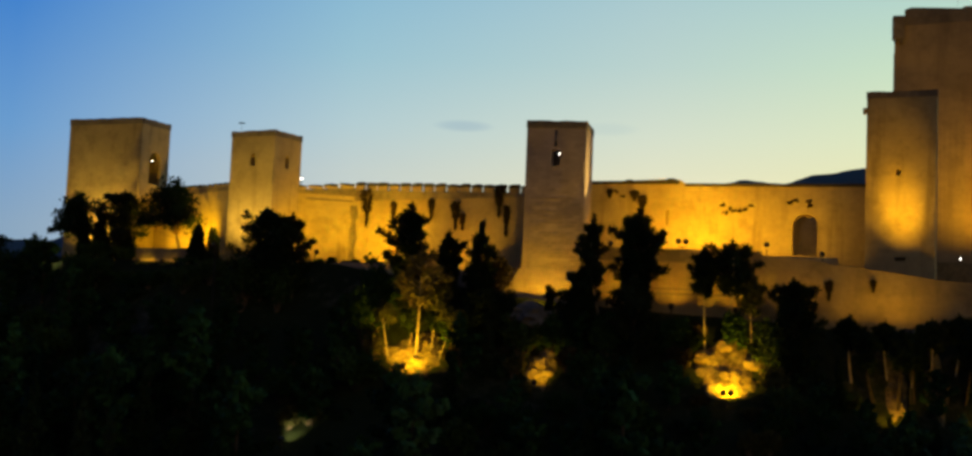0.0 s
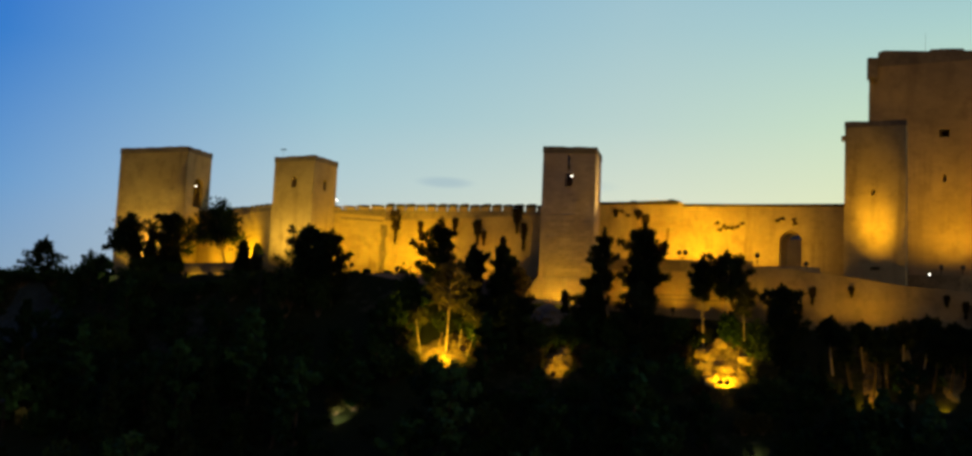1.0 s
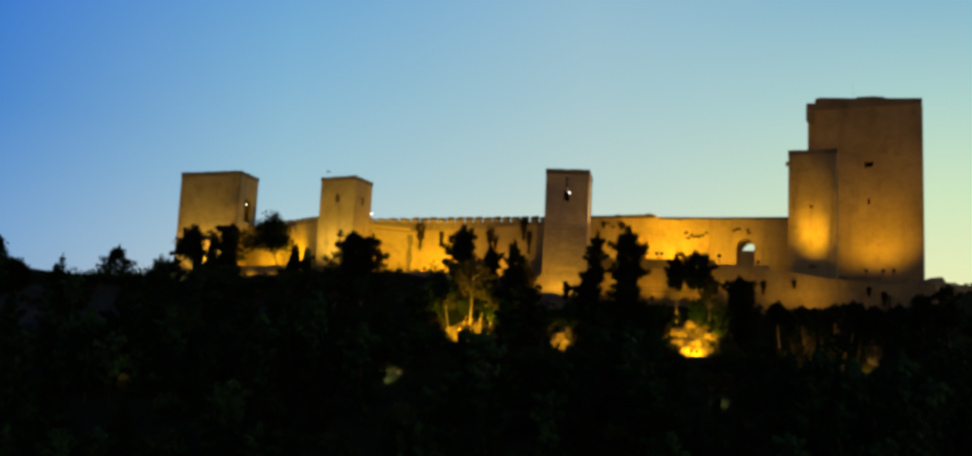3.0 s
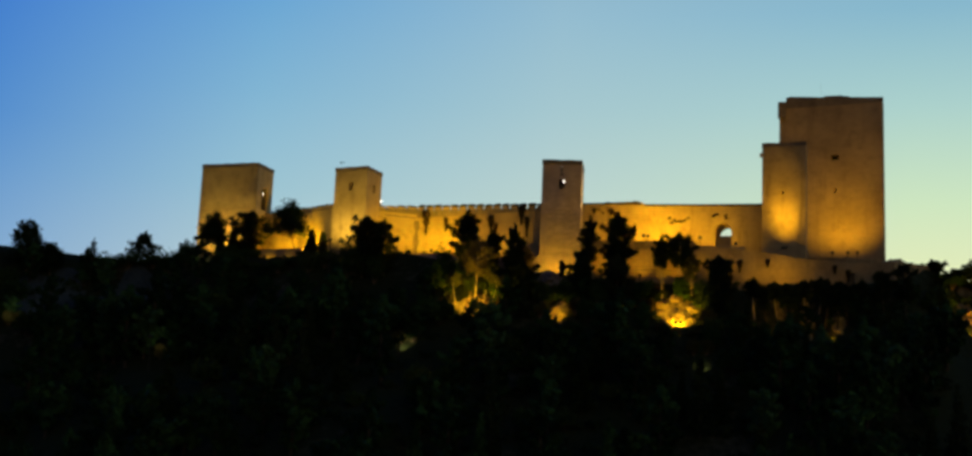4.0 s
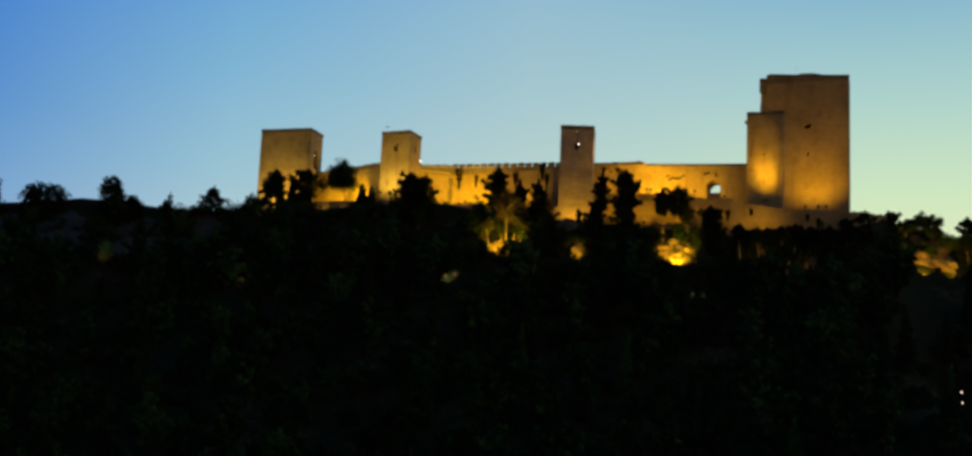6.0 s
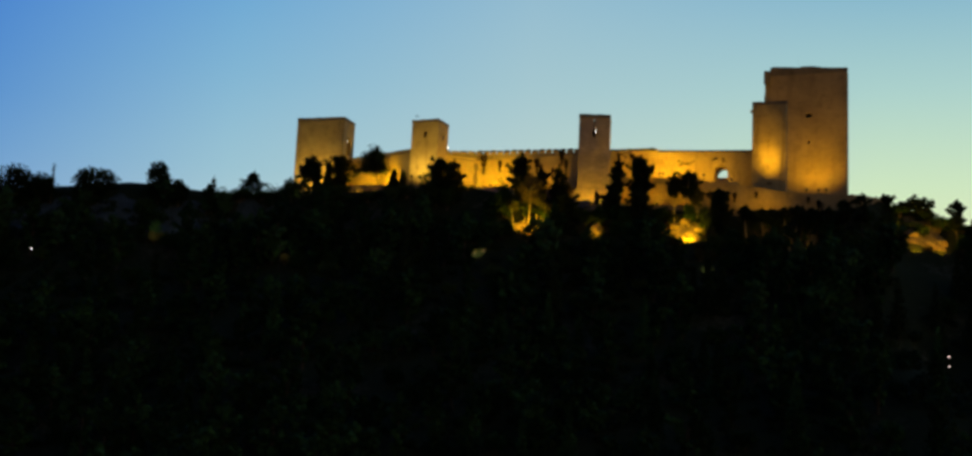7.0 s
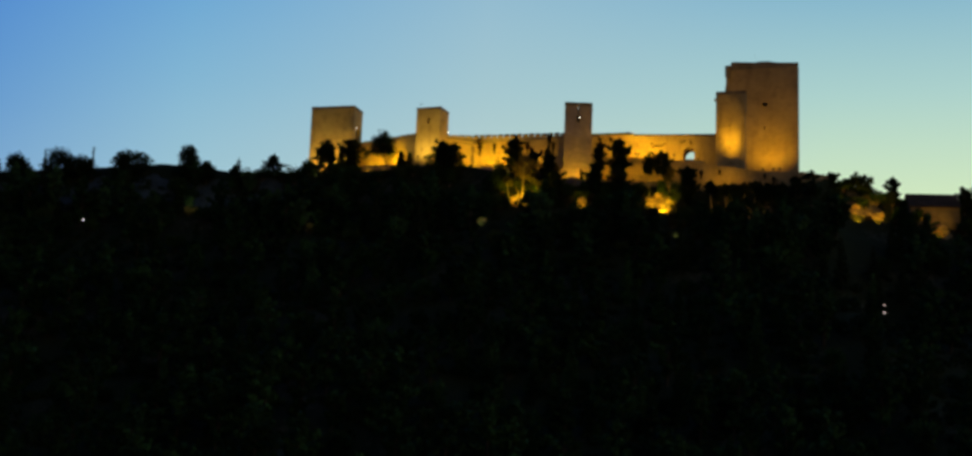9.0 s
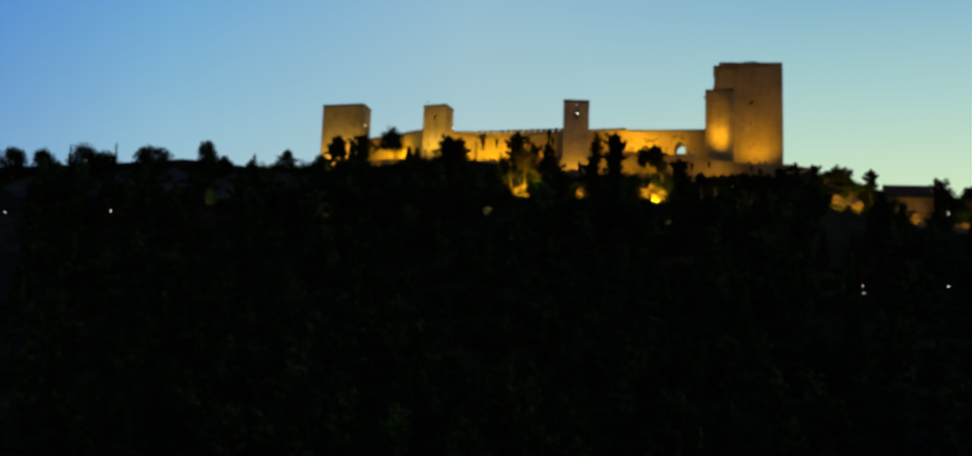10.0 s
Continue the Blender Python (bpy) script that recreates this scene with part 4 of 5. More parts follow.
pine_at(-43.8, 123.4, 7.3, 3.6, 18, 0.08, clumps=30)
bush_at(-48.6, 122.4, 4.0, 4.4, 19)
bush_at(-44.8, 122.2, 2.8, 3.0, 20)
bush_at(-33.9, 119.6, 3.2, 4.0, 21, count=110)
bush_at(-34.6, 118.6, 0.6, 4.0, 404)
pine_at(-30.3, 120.6, 8.3, 4.2, 22, 0.28, clumps=34)
pine_at(-27.6, 120.8, 5.7, 3.0, 23, 0.2, clumps=28)
pine_at(-24.7, 120.2, 6.2, 2.6, 24, 0.25, clumps=24)
pine_at(-29.1, 116.9, 3.6, 4.4, 25, 0.5, clumps=14, count=16, material=NEEDLE_LIT, bark=LIT_BARK, girth=0.42)
pine_at(-12.4, 119.4, 7.1, 2.2, 26, 0.4, clumps=22, bark=LIT_BARK, girth=0.45)
pine_at(-9.9, 119.2, 8.0, 4.2, 27, 0.3, clumps=40, count=34)
pine_at(-8.9, 117.4, 1.6, 4.0, 28, 0.02, clumps=36, count=34)
bush_at(-5.5, 118.0, -1.5, 3.4, 437, count=110)
bush_at(-0.4, 118.6, -1.0, 2.2, 438, count=110)
bush_at(-11.8, 117.6, -1.6, 3.2, 439)
bush_at(2.4, 117.6, -1.2, 2.6, 440)
pine_at(-3.0, 118.8, 4.8, 2.8, 29, 0.52, clumps=20, count=28, bark=LIT_BARK, girth=0.4)
pine_at(-1.4, 119.0, 5.4, 3.8, 30, 0.48, clumps=24, count=28, bark=LIT_BARK, girth=0.45)
pine_at(1.1, 118.6, 2.6, 2.2, 31, 0.5, clumps=14, count=18, material=NEEDLE_LIT, bark=LIT_BARK, girth=0.4)
pine_at(4.4, 117.8, 1.9, 4.0, 32, 0.03, clumps=40, count=34)
pine_at(-14.3, 118.2, 2.5, 3.2, 33, 0.03, clumps=36, count=32)
bush_at(-22.9, 123.2, 4.4, 2.6, 441, base=0.0, material=DRY, count=50)
bush_at(-25.0, 123.4, 3.2, 2.8, 442, base=-0.6, material=DRY, count=50)
bush_at(-23.6, 122.2, 0.8, 2.2, 443, material=DRY, count=50)
pine_at(-22.5, 118.4, 0.1, 4.0, 34, 0.02, clumps=34, count=32)
bush_at(-25.6, 118.0, -2.0, 3.2, 405)
tagged(boulder(-18.5, 118.3, -2.2, 1.9, 3.3, GREY_ROCK, 0.6), "grey rounded rock mound below the slender tower")
conifer_at(-17.0, 117.8, 0.2, 1.4, 35, 0.6)
for k, (x, top, w) in enumerate([(9.6, -1.2, 2.2), (12.6, -1.6, 2.0), (14.6, -2.4, 1.8), (16.2, -1.3, 2.2), (18.2, -0.8, 2.4), (21.1, -1.5, 2.6), (24.0, -1.0, 2.4), (26.8, 0.2, 3.0), (29.6, 1.4, 3.2)]):
    pine_at(x, 117.6 + 0.5 * math.sin(k * 2.1), top, w, 40 + k, 0.52 if x < 22 else 0.3, clumps=14, count=24, bark=LIT_BARK if x < 22 else None)

# slim stems round the floodlit clearing, lamplight put into their pale bark
for k, (x, y, top, lean) in enumerate([(-31.6, 116.6, -1.2, -0.5), (-30.3, 118.2, 1.0, 0.2), (-27.9, 117.6, 0.4, 0.3), (-26.9, 116.8, -1.6, 0.4)]):
    pine_at(x, y, top, 2.2, 480 + k, 0.62, lean, clumps=8, count=16, material=NEEDLE_LIT, bark=LIT_BARK, girth=0.5)

# bare-stemmed pines lit at the foot
for k, (x, y, top) in enumerate([(11.4, 115.4, -2.6), (13.2, 114.8, -2.2), (14.6, 115.6, -2.8), (18.6, 115.2, -2.4), (20.2, 114.8, -2.8), (21.6, 115.6, -2.2)]):
    pine_at(x, y, top, 2.2, 450 + k, 0.5, clumps=12, count=22, bark=DARK_BARK)

# shrubs and thin saplings round the floodlit patches of slope
for k, (x, y, hh, w) in enumerate([(-33.0, 116.4, 2.0, 2.0), (-25.4, 116.6, 2.0, 2.0), (-19.6, 115.4, 2.2, 2.0), (-14.8, 115.6, 2.4, 2.2),
                                   (-18.4, 113.4, 1.0, 1.4), (-5.2, 116.6, 2.6, 2.4), (3.2, 115.6, 2.6, 2.6), (-3.0, 113.2, 0.8, 1.6), (1.4, 112.8, 0.9, 1.8), (-3.8, 119.4, 1.6, 1.8), (1.6, 119.6, 1.4, 1.8),
                                   (36.8, 123.6, 1.2, 1.8), (42.2, 124.0, 0.7, 1.2), (47.8, 124.2, 1.6, 2.0), (53.4, 124.0, 1.4, 2.0), (60.6, 124.0, 1.4, 2.0)]):
    bush_at(x, y, height(x, y) + hh, w, 330 + k, material=DRY if k % 2 else LEAF_LIT, count=60)
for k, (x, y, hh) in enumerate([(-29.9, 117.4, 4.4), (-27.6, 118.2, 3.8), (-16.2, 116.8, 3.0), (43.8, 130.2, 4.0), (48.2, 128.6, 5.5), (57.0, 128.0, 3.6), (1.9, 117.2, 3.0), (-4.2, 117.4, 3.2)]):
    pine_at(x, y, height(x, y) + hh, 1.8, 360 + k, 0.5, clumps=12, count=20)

# bushes picked out by the garden lamps, the lit tint put into their leaves
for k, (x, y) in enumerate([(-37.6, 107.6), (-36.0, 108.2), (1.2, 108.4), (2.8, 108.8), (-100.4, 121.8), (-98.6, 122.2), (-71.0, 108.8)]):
    bush_at(x, y, height(x, y) + 2.0, 1.9, 120 + k, material=LEAF_LIT)

# ridge to the west, against the sky
for k, (x, top, w) in enumerate([(-152.2, 5.8, 7.5), (-144.6, 5.6, 7.0), (-134.8, 7.1, 8.0), (-129.6, 5.4, 6.0), (-118.2, 6.8, 9.0), (-105.0, 8.4, 6.0), (-100.8, 4.6, 4.0), (-160.5, 6.4, 8.0), (-169.0, 6.0, 8.0)]):
    p, h = stand(x, 134.0, top)
    plant("ridge_tree", "broad dark tree on the ridge against the sky", "tree", "trees on the ridge",
          round_shape(grow(60 + k), h, w, 0.6, 90, 34, 0.45, 0.26), NEEDLE_DARK, (p[0], 134.0, p[2]))
for k, (x, top, w) in enumerate([(-138.1, 6.3, 1.4), (-127.0, 6.9, 1.2), (-93.6, 4.9, 2.6)]):
    cypress_at(x, 133.5, top, w, 75 + k)
p, h = stand(-86.6, 137.0, 7.4)
plant("cedar_tree", "ragged cedar with level branches on the ridge", "tree", "", cedar_shape(grow(80), h, 6.4), NEEDLE_DARK, p)
bush_at(-80.6, 133.6, 4.2, 5.0, 81)
bush_at(-84.2, 136.0, 3.2, 5.0, 83)
bush_at(-88.4, 135.6, 3.4, 5.4, 84)
bush_at(-92.4, 135.2, 3.4, 5.0, 85)
bush_at(-77.6, 132.6, 5.4, 3.6, 82)
# ridge to the east
for k, (x, top, w) in enumerate([(33.2, 2.6, 2.4), (36.3, 3.7, 2.6), (42.5, 3.4, 4.6), (48.6, 3.4, 3.0), (63.6, 1.2, 4.6), (39.5, 2.8, 3.2), (71.5, 0.0, 4.6), (79.0, -0.4, 5.4)]):
    pine_at(x, 131.2, top, w, 90 + k, 0.12, clumps=22, count=26)
for k in range(22):
    x = 31.5 + k * 2.3
    y = 131.2 + 0.9 * math.sin(k * 1.9)
    bush_at(x, y, float(np.interp(x, [31, 36, 46, 50.5, 61.5, 63.5, 67, 85], [1.9, 1.9, 0.9, -1.3, -1.5, -0.2, -0.6, -2.6])) + (0.15 if 50 < x < 63 else 0.5) * math.sin(k * 2.7), 3.6, 130 + k, count=50)
for k, (x, y, w) in enumerate([(36.6, 126.6, 2.4), (48.6, 126.6, 2.6), (49.6, 128.8, 3.0), (51.6, 126.4, 3.0), (61.8, 125.5, 3.0), (63.5, 127.6, 3.2)]):
    bush_at(x, y, height(x, y) + 2.4, w, 110 + k)
# low houses on the eastern slope
PLASTER = mottled("brown_plaster", (0.20, 0.155, 0.10), (0.13, 0.10, 0.065), 1.4)
TILES = mottled("old_roof_tiles", (0.075, 0.05, 0.035), (0.04, 0.03, 0.022), 3.0, bump=0.8)


def house(x0, x1, y0, y1, base, eave, ridge, label):
    """A plain house: four walls, an overhanging pitched roof whose ridge runs along x, and its gables."""
    t = thing("house", label, "house", "houses on the slope")
    part("wall", slab((x0, y0), (x1, y0), base, eave, 0.4), PLASTER, t)
    part("wall", slab((x1, y1), (x0, y1), base, eave, 0.4), PLASTER, t)
    for p, q in (((x1, y0 + 0.4), (x1, y1 - 0.4)), ((x0, y1 - 0.4), (x0, y0 + 0.4))):
        ln = y1 - y0 - 0.8
        part("gable_wall", slab(p, q, base, eave, 0.4, top=[(ln, eave), (ln / 2, ridge - 0.2), (0, eave)]), PLASTER, t)
    mid = (y0 + y1) / 2
    for ya, side in ((y0 - 0.35, 1), (y1 + 0.35, -1)):
        bm = bmesh.new()
        za = eave - 0.12
        vs = [bm.verts.new(v) for v in ((x0 - 0.3, ya, za), (x1 + 0.3, ya, za), (x1 + 0.3, mid - 0.01 * side, ridge), (x0 - 0.3, mid - 0.01 * side, ridge))]
        up = [bm.verts.new((v.co.x, v.co.y, v.co.z + 0.14)) for v in vs]
        bm.faces.new(vs), bm.faces.new(up[::-1])
        for k in range(4):
            bm.faces.new((vs[k], vs[(k + 1) % 4], up[(k + 1) % 4], up[k]))
        part("roof", bm, TILES, t, "dark tiled roof slope")
    return t


house(51.4, 61.4, 126.8, 132.8, -9.0, -3.6, -0.4, "low brown house with a dark roof on the slope")
house(69.0, 77.0, 127.6, 132.0, -12.0, -4.4, -3.3, "brown plastered house at the wood's edge")
# low shrubs on the edge above the revetment
for k in range(8):
    x = -42.2 + 1.35 * k + 0.4 * math.sin(k * 3.3)
    bush_at(x, 126.6, 3.05 + 0.25 * math.sin(k * 2.1), 0.9, 420 + k, base=2.4, count=30)
# thick shrubs along the brow below the western walls
for k in range(24):
    x = -81.0 + k * 2.55
    if -77.0 < x < -72.8 or -43.6 < x < -33.5:
        continue
    crest = float(np.interp(x, CREST_X, CREST_Y))
    bush_at(x, crest - 1.6 + 0.8 * math.sin(k * 2.3), float(np.interp(x, CREST_X, CREST_Z)) + (-1.6 if -67.5 < x < -56.5 else 0.3 if x < -52 else -2.6) + 0.5 * math.sin(k * 1.7), 3.8, 160 + k, count=50)

# the wood on the slope: a few kinds of tree, each grown once and then repeated
SPOTS = [(-29.2, 113.8, 4.2), (-29.7, 108.6, 3.6), (-30.0, 103.6, 2.8), (-17.2, 113.6, 2.6), (-1.2, 114.2, 4.6), (12.5, 112.5, 3.2), (19.8, 112.5, 3.2), (12.2, 108.0, 2.4), (19.2, 108.0, 2.4), (39.6, 125.0, 3.6), (44.6, 125.0, 3.8), (39.2, 120.0, 3.4), (44.0, 120.0, 3.6), (43.0, 115.5, 2.6), (57.0, 124.5, 4.0), (56.2, 119.0, 3.6), (67.5, 122.0, 3.6), (67.0, 117.5, 3.0), (-0.6, 108.6, 2.6), (-1.0, 119.6, 3.4), (-29.2, 119.2, 3.0), (36.4, 82.0, 4.75), (34.8, 76.0, 4.75), (51.7, 82.0, 4.75), (50.4, 76.0, 4.75), (62.2, 118.4, 4.75), (48.2, 69.0, 4.75), (46.6, 63.0, 4.75), (33.6, 70.0, 4.75), (-113.5, 97.0, 4.75), (-111.5, 91.5, 4.75), (60.8, 113.6, 4.75), (41.0, 117.5, 4.2), (36.4, 111.0, 3.6), (37.6, 117.0, 3.4), (35.4, 105.6, 3.2), (34.2, 100.4, 2.8), (40.6, 112.6, 4.0), (40.0, 107.6, 3.4), (37.6, 116.0, 3.0), (40.6, 114.0, 3.0), (43.6, 113.0, 2.6), (36.6, 121.6, 2.6),
         (-37.0, 105.2, 2.6), (1.9, 106.0, 2.6), (-100.0, 119.0, 2.8), (-71.0, 106.2, 2.6), (-18.3, 119.0, 2.4), (11.0, 116.5, 1.5), (-75.5, 133.5, 2.0), (-144, 129.0, 6.0), (-128, 128.5, 6.0), (-112, 128.5, 5.5), (-98, 129.0, 5.0), (-84.5, 131.0, 4.6), (-83.5, 125.0, 3.6), (-79.5, 128.5, 3.0), (-87.0, 127.0, 3.4),
         (-36.6, 101.5, 5.0), (1.4, 102.0, 5.0), (-98.6, 115.5, 4.6), (-70.0, 102.0, 4.6), (37.0, 86.5, 7.0), (52.4, 85.5, 6.5), (-115.5, 103.5, 7.0), (-138.0, 103.0, 7.0),
         (30.3, 56.0, 6.0), (34.0, 72.0, 6.0), (-97.0, 111.0, 5.0), (46.0, 62.0, 5.5), (41.0, 45.0, 5.0)]
KINDS = []
for k, (kind, h, w) in enumerate([("pine", 8.0, 5.0), ("pine", 9.5, 5.4), ("pine", 6.5, 4.6), ("pine", 10.5, 5.0), ("cone", 9.0, 3.6), ("cone", 7.0, 3.0), ("bush", 3.2, 4.2), ("bush", 2.4, 3.4)]):
    g = grow(200 + k)
    if kind == "pine":
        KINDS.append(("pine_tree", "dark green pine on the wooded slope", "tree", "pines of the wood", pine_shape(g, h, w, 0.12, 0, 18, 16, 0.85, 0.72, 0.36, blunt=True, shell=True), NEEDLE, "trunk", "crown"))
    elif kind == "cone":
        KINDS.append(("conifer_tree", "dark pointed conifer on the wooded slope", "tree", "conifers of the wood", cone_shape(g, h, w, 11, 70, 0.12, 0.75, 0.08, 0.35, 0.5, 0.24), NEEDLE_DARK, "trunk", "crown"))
    else:
        KINDS.append(("shrub", "dense evergreen shrub on the wooded slope", "shrub", "shrubs of the wood", bush_shape(g, h, w, 60, 9, 0.45, 0.26), LEAF, "stem", "foliage"))

wood_rng = np.random.default_rng(5)
spots = []
cell = {}
tries = 0
while len(spots) < 980 and tries < 60000:
    tries += 1
    y = 118.5 - 128 * wood_rng.random() ** 1.15
    near = (y + 168) * 0.40 + 14
    x = -12 + near * wood_rng.uniform(-1, 1) * 1.05
    crest = float(np.interp(x, CREST_X, CREST_Y))
    if x < -60 or x > 30:
        y += (crest - 121) * 0.9
    d = crest - y
    gapd = 2.3 if d < 26 else 4.2
    if d < 3.0 or (-14 < x < 29 and d < 5.5) or (-46.5 < x < -33 and d < 9.5) or (-66 < x < -57 and d < 7):
        continue
    if any(math.hypot(x - sx, y - sy) < sr for sx, sy, sr in SPOTS):
        continue
    key = (int(x // 5), int(y // 5))
    if any(math.hypot(x - px, y - py) < gapd for i in (-1, 0, 1) for j in (-1, 0, 1) for px, py in cell.get((key[0] + i, key[1] + j), ())):
        continue
    cell.setdefault(key, []).append((x, y))
    spots.append((x, y, d))

spots.sort(key=lambda s: s[2])
models = {}
rest_v, rest_c = [], []
for n, (x, y, d) in enumerate(spots):
    pick = wood_rng.random()
    k = int(wood_rng.integers(0, 4)) if pick < 0.5 else int(wood_rng.integers(4, 6)) if pick < 0.66 else int(wood_rng.integers(6, 8))
    if d < 9 and k < 6 and -16 < x < 30:
        k = 5 if k > 3 else 2
    if d < 10 and 25 < x < 66:
        k = 7
    size = wood_rng.uniform(0.75, 1.15) * (0.62 if d < 16 and k < 6 else 1.0)
    turn = wood_rng.uniform(0, 360)
    z = height(x, y) - 0.1
    if n < 430:
        m = pose(x, y, z, 0, 0, turn)
        name, label, cat, grp, shape, mat, a, b = KINDS[k]
        if k not in models:
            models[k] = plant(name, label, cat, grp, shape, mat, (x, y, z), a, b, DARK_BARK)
            models[k].rotation_euler = (0, 0, radians(turn))
            models[k].scale = (size, size, size)
        else:
            ob = copy_thing(models[k], m)
            ob.scale = (size, size, size)
    else:
        wv, wf = KINDS[k][4][0]
        cv, cf = KINDS[k][4][1]
        c, s = math.cos(radians(turn)) * size, math.sin(radians(turn)) * size
        pts = np.array(cv)
        pts = np.stack([pts[:, 0] * c - pts[:, 1] * s + x, pts[:, 0] * s + pts[:, 1] * c + y, pts[:, 2] * size + z], 1)
        rest_c.append((pts, np.array(cf)))
        pts = np.array(wv)
        pts = np.stack([pts[:, 0] * c - pts[:, 1] * s + x, pts[:, 0] * s + pts[:, 1] * c + y, pts[:, 2] * size + z], 1)
        rest_v.append((pts, wf))


def bulk(name, pieces, material, parent):
    verts, faces, n = [], [], 0
    for pts, f in pieces:
        verts.append(pts)
        faces += [tuple(int(i) + n for i in q) for q in f]
        n += len(pts)
    return mesh_ob(name, np.concatenate(verts), faces, material, parent)


lower = thing("lower_wood", "dense dark pine wood lower on the hillside", "wood", kind="stuff")
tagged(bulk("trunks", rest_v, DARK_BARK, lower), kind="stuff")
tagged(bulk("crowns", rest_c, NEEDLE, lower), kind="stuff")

# low undergrowth that covers the slope between the trees, dark leaves standing in for shaded gaps
g = np.random.default_rng(9)
blobs = []
while len(blobs) < 2600:
    y = 120 - 125 * g.random() ** 1.2
    x = -12 + ((y + 168) * 0.42 + 12) * g.uniform(-1, 1)
    crest = float(np.interp(x, CREST_X, CREST_Y))
    if x < -60 or x > 30:
        y += (crest - 121) * 0.95
    if crest - y < (6.5 if -47 < x < -24 else 1.5) or any(math.hypot(x - sx, y - sy) < sr for sx, sy, sr in SPOTS if sr < 4.7):
        continue
    r = g.uniform(0.8, 1.7)
    blobs.append((x, y, height(x, y) + r * 0.25, r, r * 0.6))
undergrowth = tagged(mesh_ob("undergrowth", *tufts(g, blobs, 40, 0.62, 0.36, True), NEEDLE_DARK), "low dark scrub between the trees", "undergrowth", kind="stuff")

# caper bushes hanging down the walls: broad above, drawn out to a point below; x, y, upper edge, width, length
for k, (x, y, z, w, h) in enumerate([(-39.7, 134.05, 11.1, 1.7, 3.9), (-36.4, 132.85, 9.6, 0.65, 2.1), (-31.9, 131.27, 9.8, 0.6, 1.9), (-29.0, 130.25, 9.5, 1.2, 2.8), (-24.15, 128.5, 10.9, 1.4, 3.0),
                                     (-23.3, 128.2, 8.9, 0.65, 2.9), (-25.9, 129.13, 7.4, 0.5, 1.1), (-28.2, 129.95, 8.2, 0.6, 1.5), (-10.1, 131.6, 10.6, 0.9, 1.7), (-10.95, 131.68, 11.1, 0.9, 0.9), (-13.5, 131.92, 11.2, 0.5, 0.7),
                                     (7.8, 122.57, 2.05, 0.75, 1.6), (11.65, 122.54, 2.25, 0.5, 0.9), (20.9, 122.46, 1.6, 0.5, 1.0), (6.5, 122.57, 0.0, 0.6, 0.8), (22.7, 122.44, 1.0, 0.6, 1.6)]):
    t = thing("wall_plant", "dry caper bush hanging from the wall", "shrub", "wall plants", (x, y - 0.1, z))
    g = grow(300 + k)
    blobs = []
    for j in range(12):
        f = (j + 0.4) / 12
        wide = w * 0.5 * (1 - f) ** 0.8 * (0.6 + 0.4 * math.sin(min(1.0, f * 5) * 1.57))
        for side in (-1, 1) if f < 0.55 else (0,):
            blobs.append((side * wide * g.uniform(0.35, 0.7), -0.08, -h * f, max(0.07, wide * 0.5), h * 0.06))
    mesh_ob("foliage", *tufts(g, blobs, 34, 0.24, 0.13), DRY, t)
    mesh_ob("stem", *joined([tube([(0, 0.14, -h * 0.05), b[:3]], [0.03, 0.012], 4) for b in blobs[::2]]), BARK, t)
# small dark tufts rooted in the joints of the gate wall
for k, (x, z) in enumerate([(-1.6, 9.5), (-1.0, 9.2), (-0.45, 9.25), (0.6, 9.85), (-2.3, 9.8), (-1.9, 9.0), (0.1, 9.4), (4.3, 10.1), (4.9, 10.3), (6.0, 10.2), (6.1, 9.8), (-12.8, 11.1), (-12.2, 10.6)]):
    y = 132.43 - (x + 18.9) * 0.0925
    t = thing("wall_plant", "small dry tuft rooted in a wall joint", "shrub", "wall plants", (x, y - 0.06, z))
    g = grow(340 + k)
    blobs = [(g.uniform(-0.25, 0.25), -0.03, g.uniform(-0.12, 0.12), 0.11, 0.08) for j in range(4)]
    mesh_ob("foliage", *tufts(g, blobs, 20, 0.16, 0.1), DRY, t)
    mesh_ob("stem", *joined([tube([(0, 0.1, 0), b[:3]], [0.02, 0.01], 4) for b in blobs]), BARK, t)

# ---- floodlight fixtures and lamps ----


LENS = glow("warm_lamp_glass", (1.0, 0.7, 0.25), 3.0)


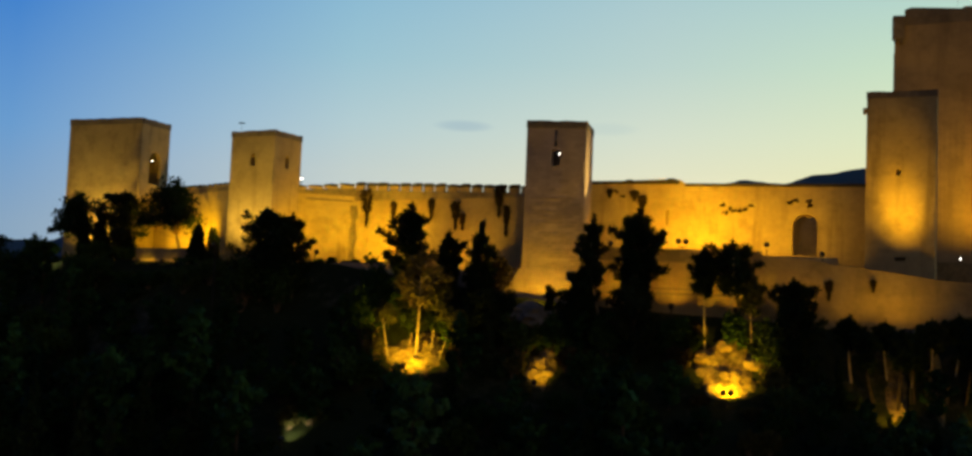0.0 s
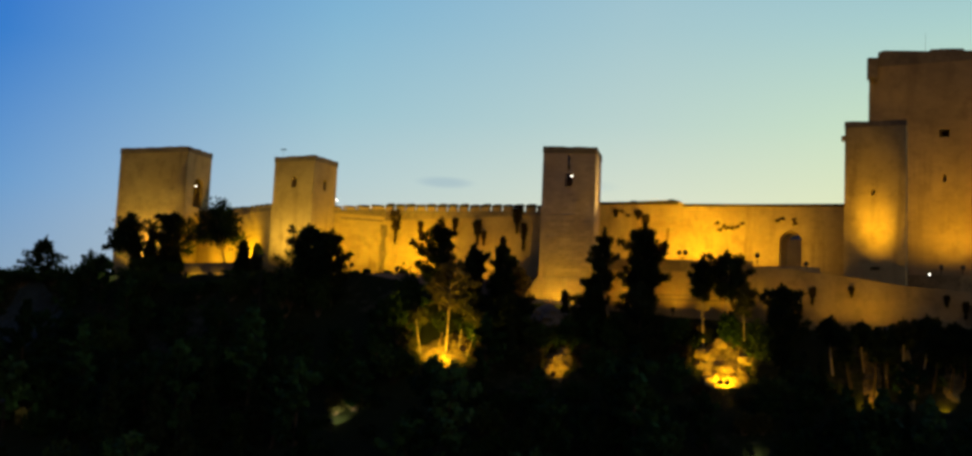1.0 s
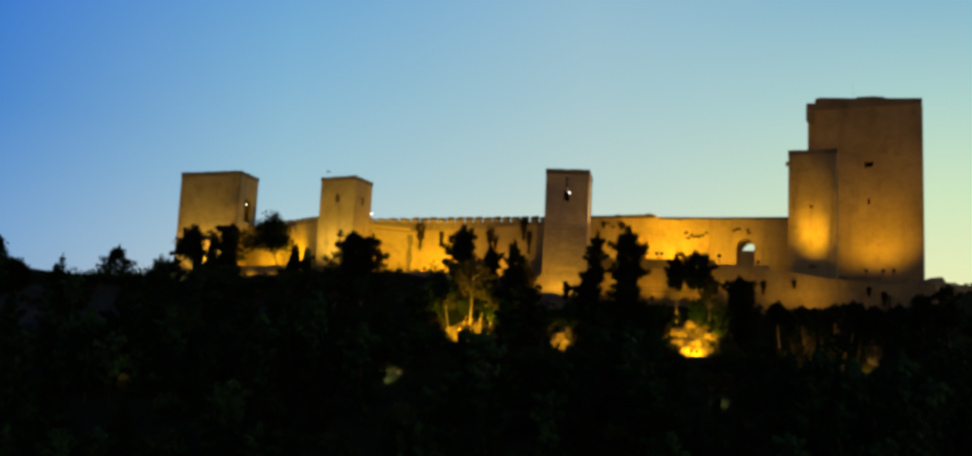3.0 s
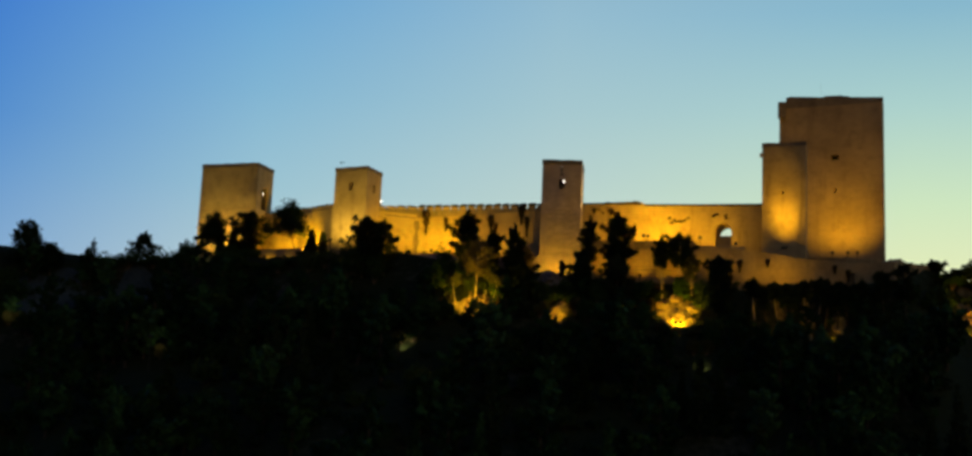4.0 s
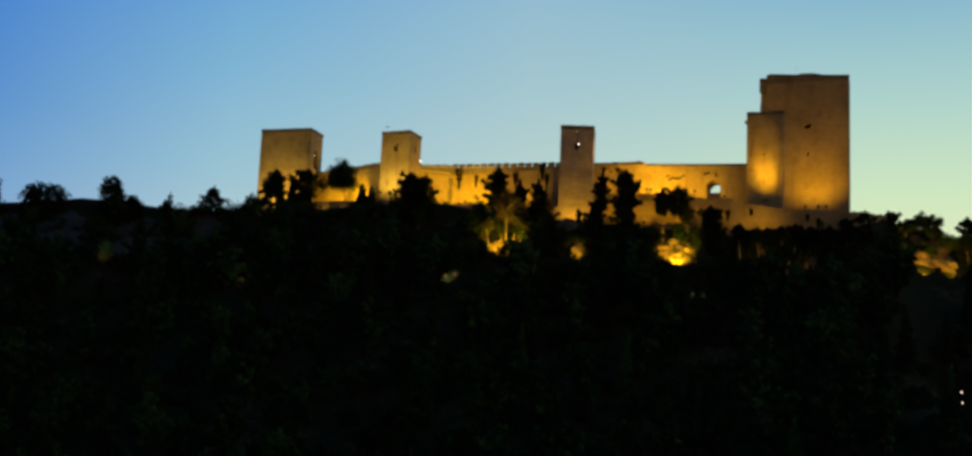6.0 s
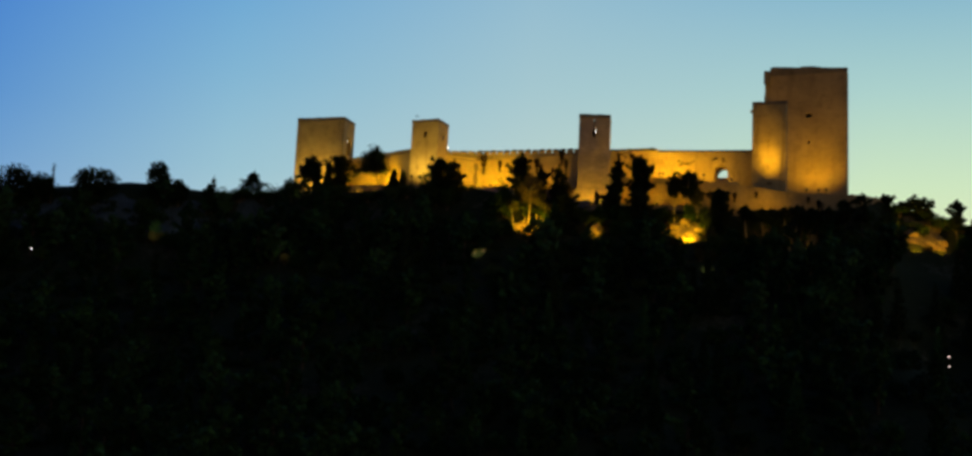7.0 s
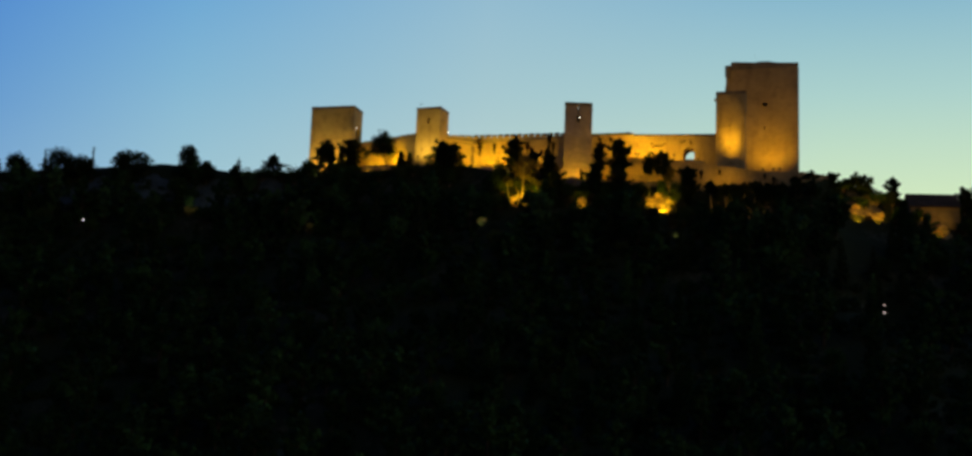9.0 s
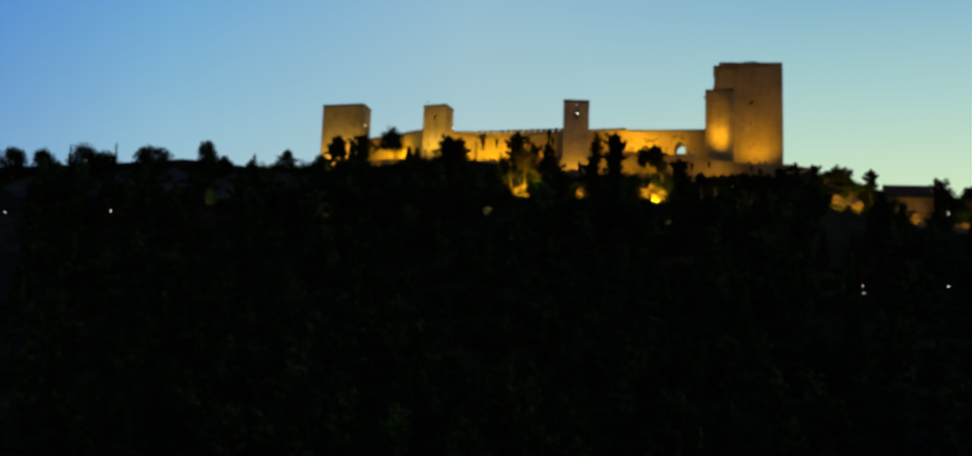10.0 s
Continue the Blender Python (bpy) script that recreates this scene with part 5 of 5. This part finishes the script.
def fixture(place, target, group, twin=False):
    t = thing("floodlight", "small dark metal floodlight aimed at the stonework", "floodlight", group, place)
    aim = (Vector(target) - Vector(place)).to_track_quat("Z", "Y").to_matrix().to_4x4()
    for dx in (-0.32, 0.32) if twin else (0.0,):
        bm = bmesh.new()
        bmesh.ops.create_cone(bm, cap_ends=True, segments=12, radius1=0.18, radius2=0.28, depth=0.36, matrix=Matrix.Translation((dx, 0, 0)) @ aim @ Matrix.Translation((0, 0, -0.42)))
        head = part("housing", bm, METAL, t)
        bm = bmesh.new()
        bmesh.ops.create_cone(bm, cap_ends=True, segments=12, radius1=0.24, radius2=0.24, depth=0.02, matrix=Matrix.Translation((dx, 0, 0)) @ aim @ Matrix.Translation((0, 0, -0.23)))
        part("lens", bm, LENS, head, "warm lit lamp glass")
    wide = 0.4 if twin else 0.12
    part("crossbar", box((-wide, -0.04, -0.58), (wide, 0.04, -0.5)), METAL, t)
    foot = height(place[0], place[1])
    if place[0] > 17 and place[1] > 134:
        foot = 5.0 if place[0] < 33 else foot
    elif -15 < place[0] < 30 and place[1] > 122.7:
        foot = 4.35 if place[0] < 8.6 else 2.1
    low = min(-0.7, foot - place[2])
    part("post", box((-0.05, -0.05, low), (0.05, 0.05, -0.58)), METAL, t)
    return t


# every entry gets a fixture, the added fill beams too
for f in FLOODS:
    flood(*f)
    fixture(f[0], f[1], "floodlights", f[0][0] in (-5.5, -0.8, -29.4))


def lantern(x, y, z, r, label, material=BULB, tall=True, base=None, watts=0.0):
    t = thing("street_lamp", label, "lamp", "lamps on the hill", (x, y, z))
    bm = bmesh.new()
    bmesh.ops.create_icosphere(bm, subdivisions=2, radius=r)
    part("bulb", bm, material, t, "glowing glass")
    g = height(x, y) if base is None else base
    part("post", box((-0.03, -0.03, g - z - 0.2), (0.03, 0.03, -r * 0.9), 0.005), METAL, t)
    bm = bmesh.new()
    bmesh.ops.create_cone(bm, cap_ends=True, segments=12, radius1=r * 1.5, radius2=r * 0.4, depth=r * 0.8, matrix=Matrix.Translation((0, 0, r * 1.3)))
    part("cap", bm, METAL, t)
    return t


lantern(38.1, 91.5, -29.1, 0.09, "dim rosy lamp on a post in the wood", BULB_PINK)
lantern(38.1, 91.2, -30.6, 0.09, "dim rosy lamp on a post in the wood", BULB_PINK)
lantern(53.9, 90.0, -29.2, 0.09, "lit lamp on a post in the wood")
lantern(-117.9, 108.4, -14.0, 0.09, "lit lamp on a post in the wood")
lantern(-141.2, 108.0, -14.9, 0.09, "lit lamp on a post in the wood")
lantern(63.9, 124.6, -7.7, 0.09, "lit lamp on a post in the wood")
lantern(22.0, 144.2, 6.05, 0.09, "small lit lamp at the foot of the keep", base=5.0)
lantern(-46.7, 132.4, 12.0, 0.1, "bright lamp on the wall walk", base=10.2)


def window_lamp(x, y, z, r, hang):
    t = thing("hanging_lamp", "bright lamp hanging in the tower opening", "lamp", "tower lamps", (x, y, z))
    bm = bmesh.new()
    bmesh.ops.create_icosphere(bm, subdivisions=2, radius=r)
    part("bulb", bm, BULB, t, "glowing glass")
    part("rod", box((-0.02, -0.02, r * 0.9), (0.02, 0.02, hang)), METAL, t)


window_lamp(-69.0, 142.4, 15.05, 0.075, 0.9)
window_lamp(-17.75, 125.3, 13.95, 0.1, 0.35)

# ---- rough facing stones, proud of the slender tower's front ----
stone_mesh = bpy.data.meshes.new("stone")
bm = box((-0.5, -0.5, -0.5), (0.5, 0.5, 0.5), 0.06)
bm.to_mesh(stone_mesh)
bm.free()
stone_mesh.materials.append(STONE_PALE)
rng = random.Random(31)
fl, fr = Vector((-20.95, 124.7)), Vector((-15.15, 125.0))
ux = (fr - fl).normalized()
turn = math.degrees(math.atan2(ux.y, ux.x))
z = 2.75
made = 0
while z < 16.0 and made < 290:
    tall = rng.uniform(0.24, 0.42)
    u = rng.uniform(0.0, 0.7)
    while u < 5.5:
        wide = rng.uniform(0.6, 2.0)
        wide = min(wide, 5.75 - u)
        clear = (z > 12.2 and 2.1 < u + wide and u < 3.7)
        if wide > 0.3 and not clear and rng.random() < (0.62 if z < 9.5 else 0.2):
            c = fl + ux * (u + wide / 2)
            ob = new("stone", stone_mesh)
            ob.parent = slender_tower
            proud = rng.uniform(0.02, 0.15 if z < 9.5 else 0.06)
            ob.matrix_basis = pose(c.x, c.y + 0.05, z + tall / 2, rng.uniform(-2, 2), 0, turn + rng.uniform(-1.5, 1.5)) @ Matrix.Diagonal((wide - 0.05, 0.1 + proud, tall - 0.05, 1))
            made += 1
        u += wide
    z += tall
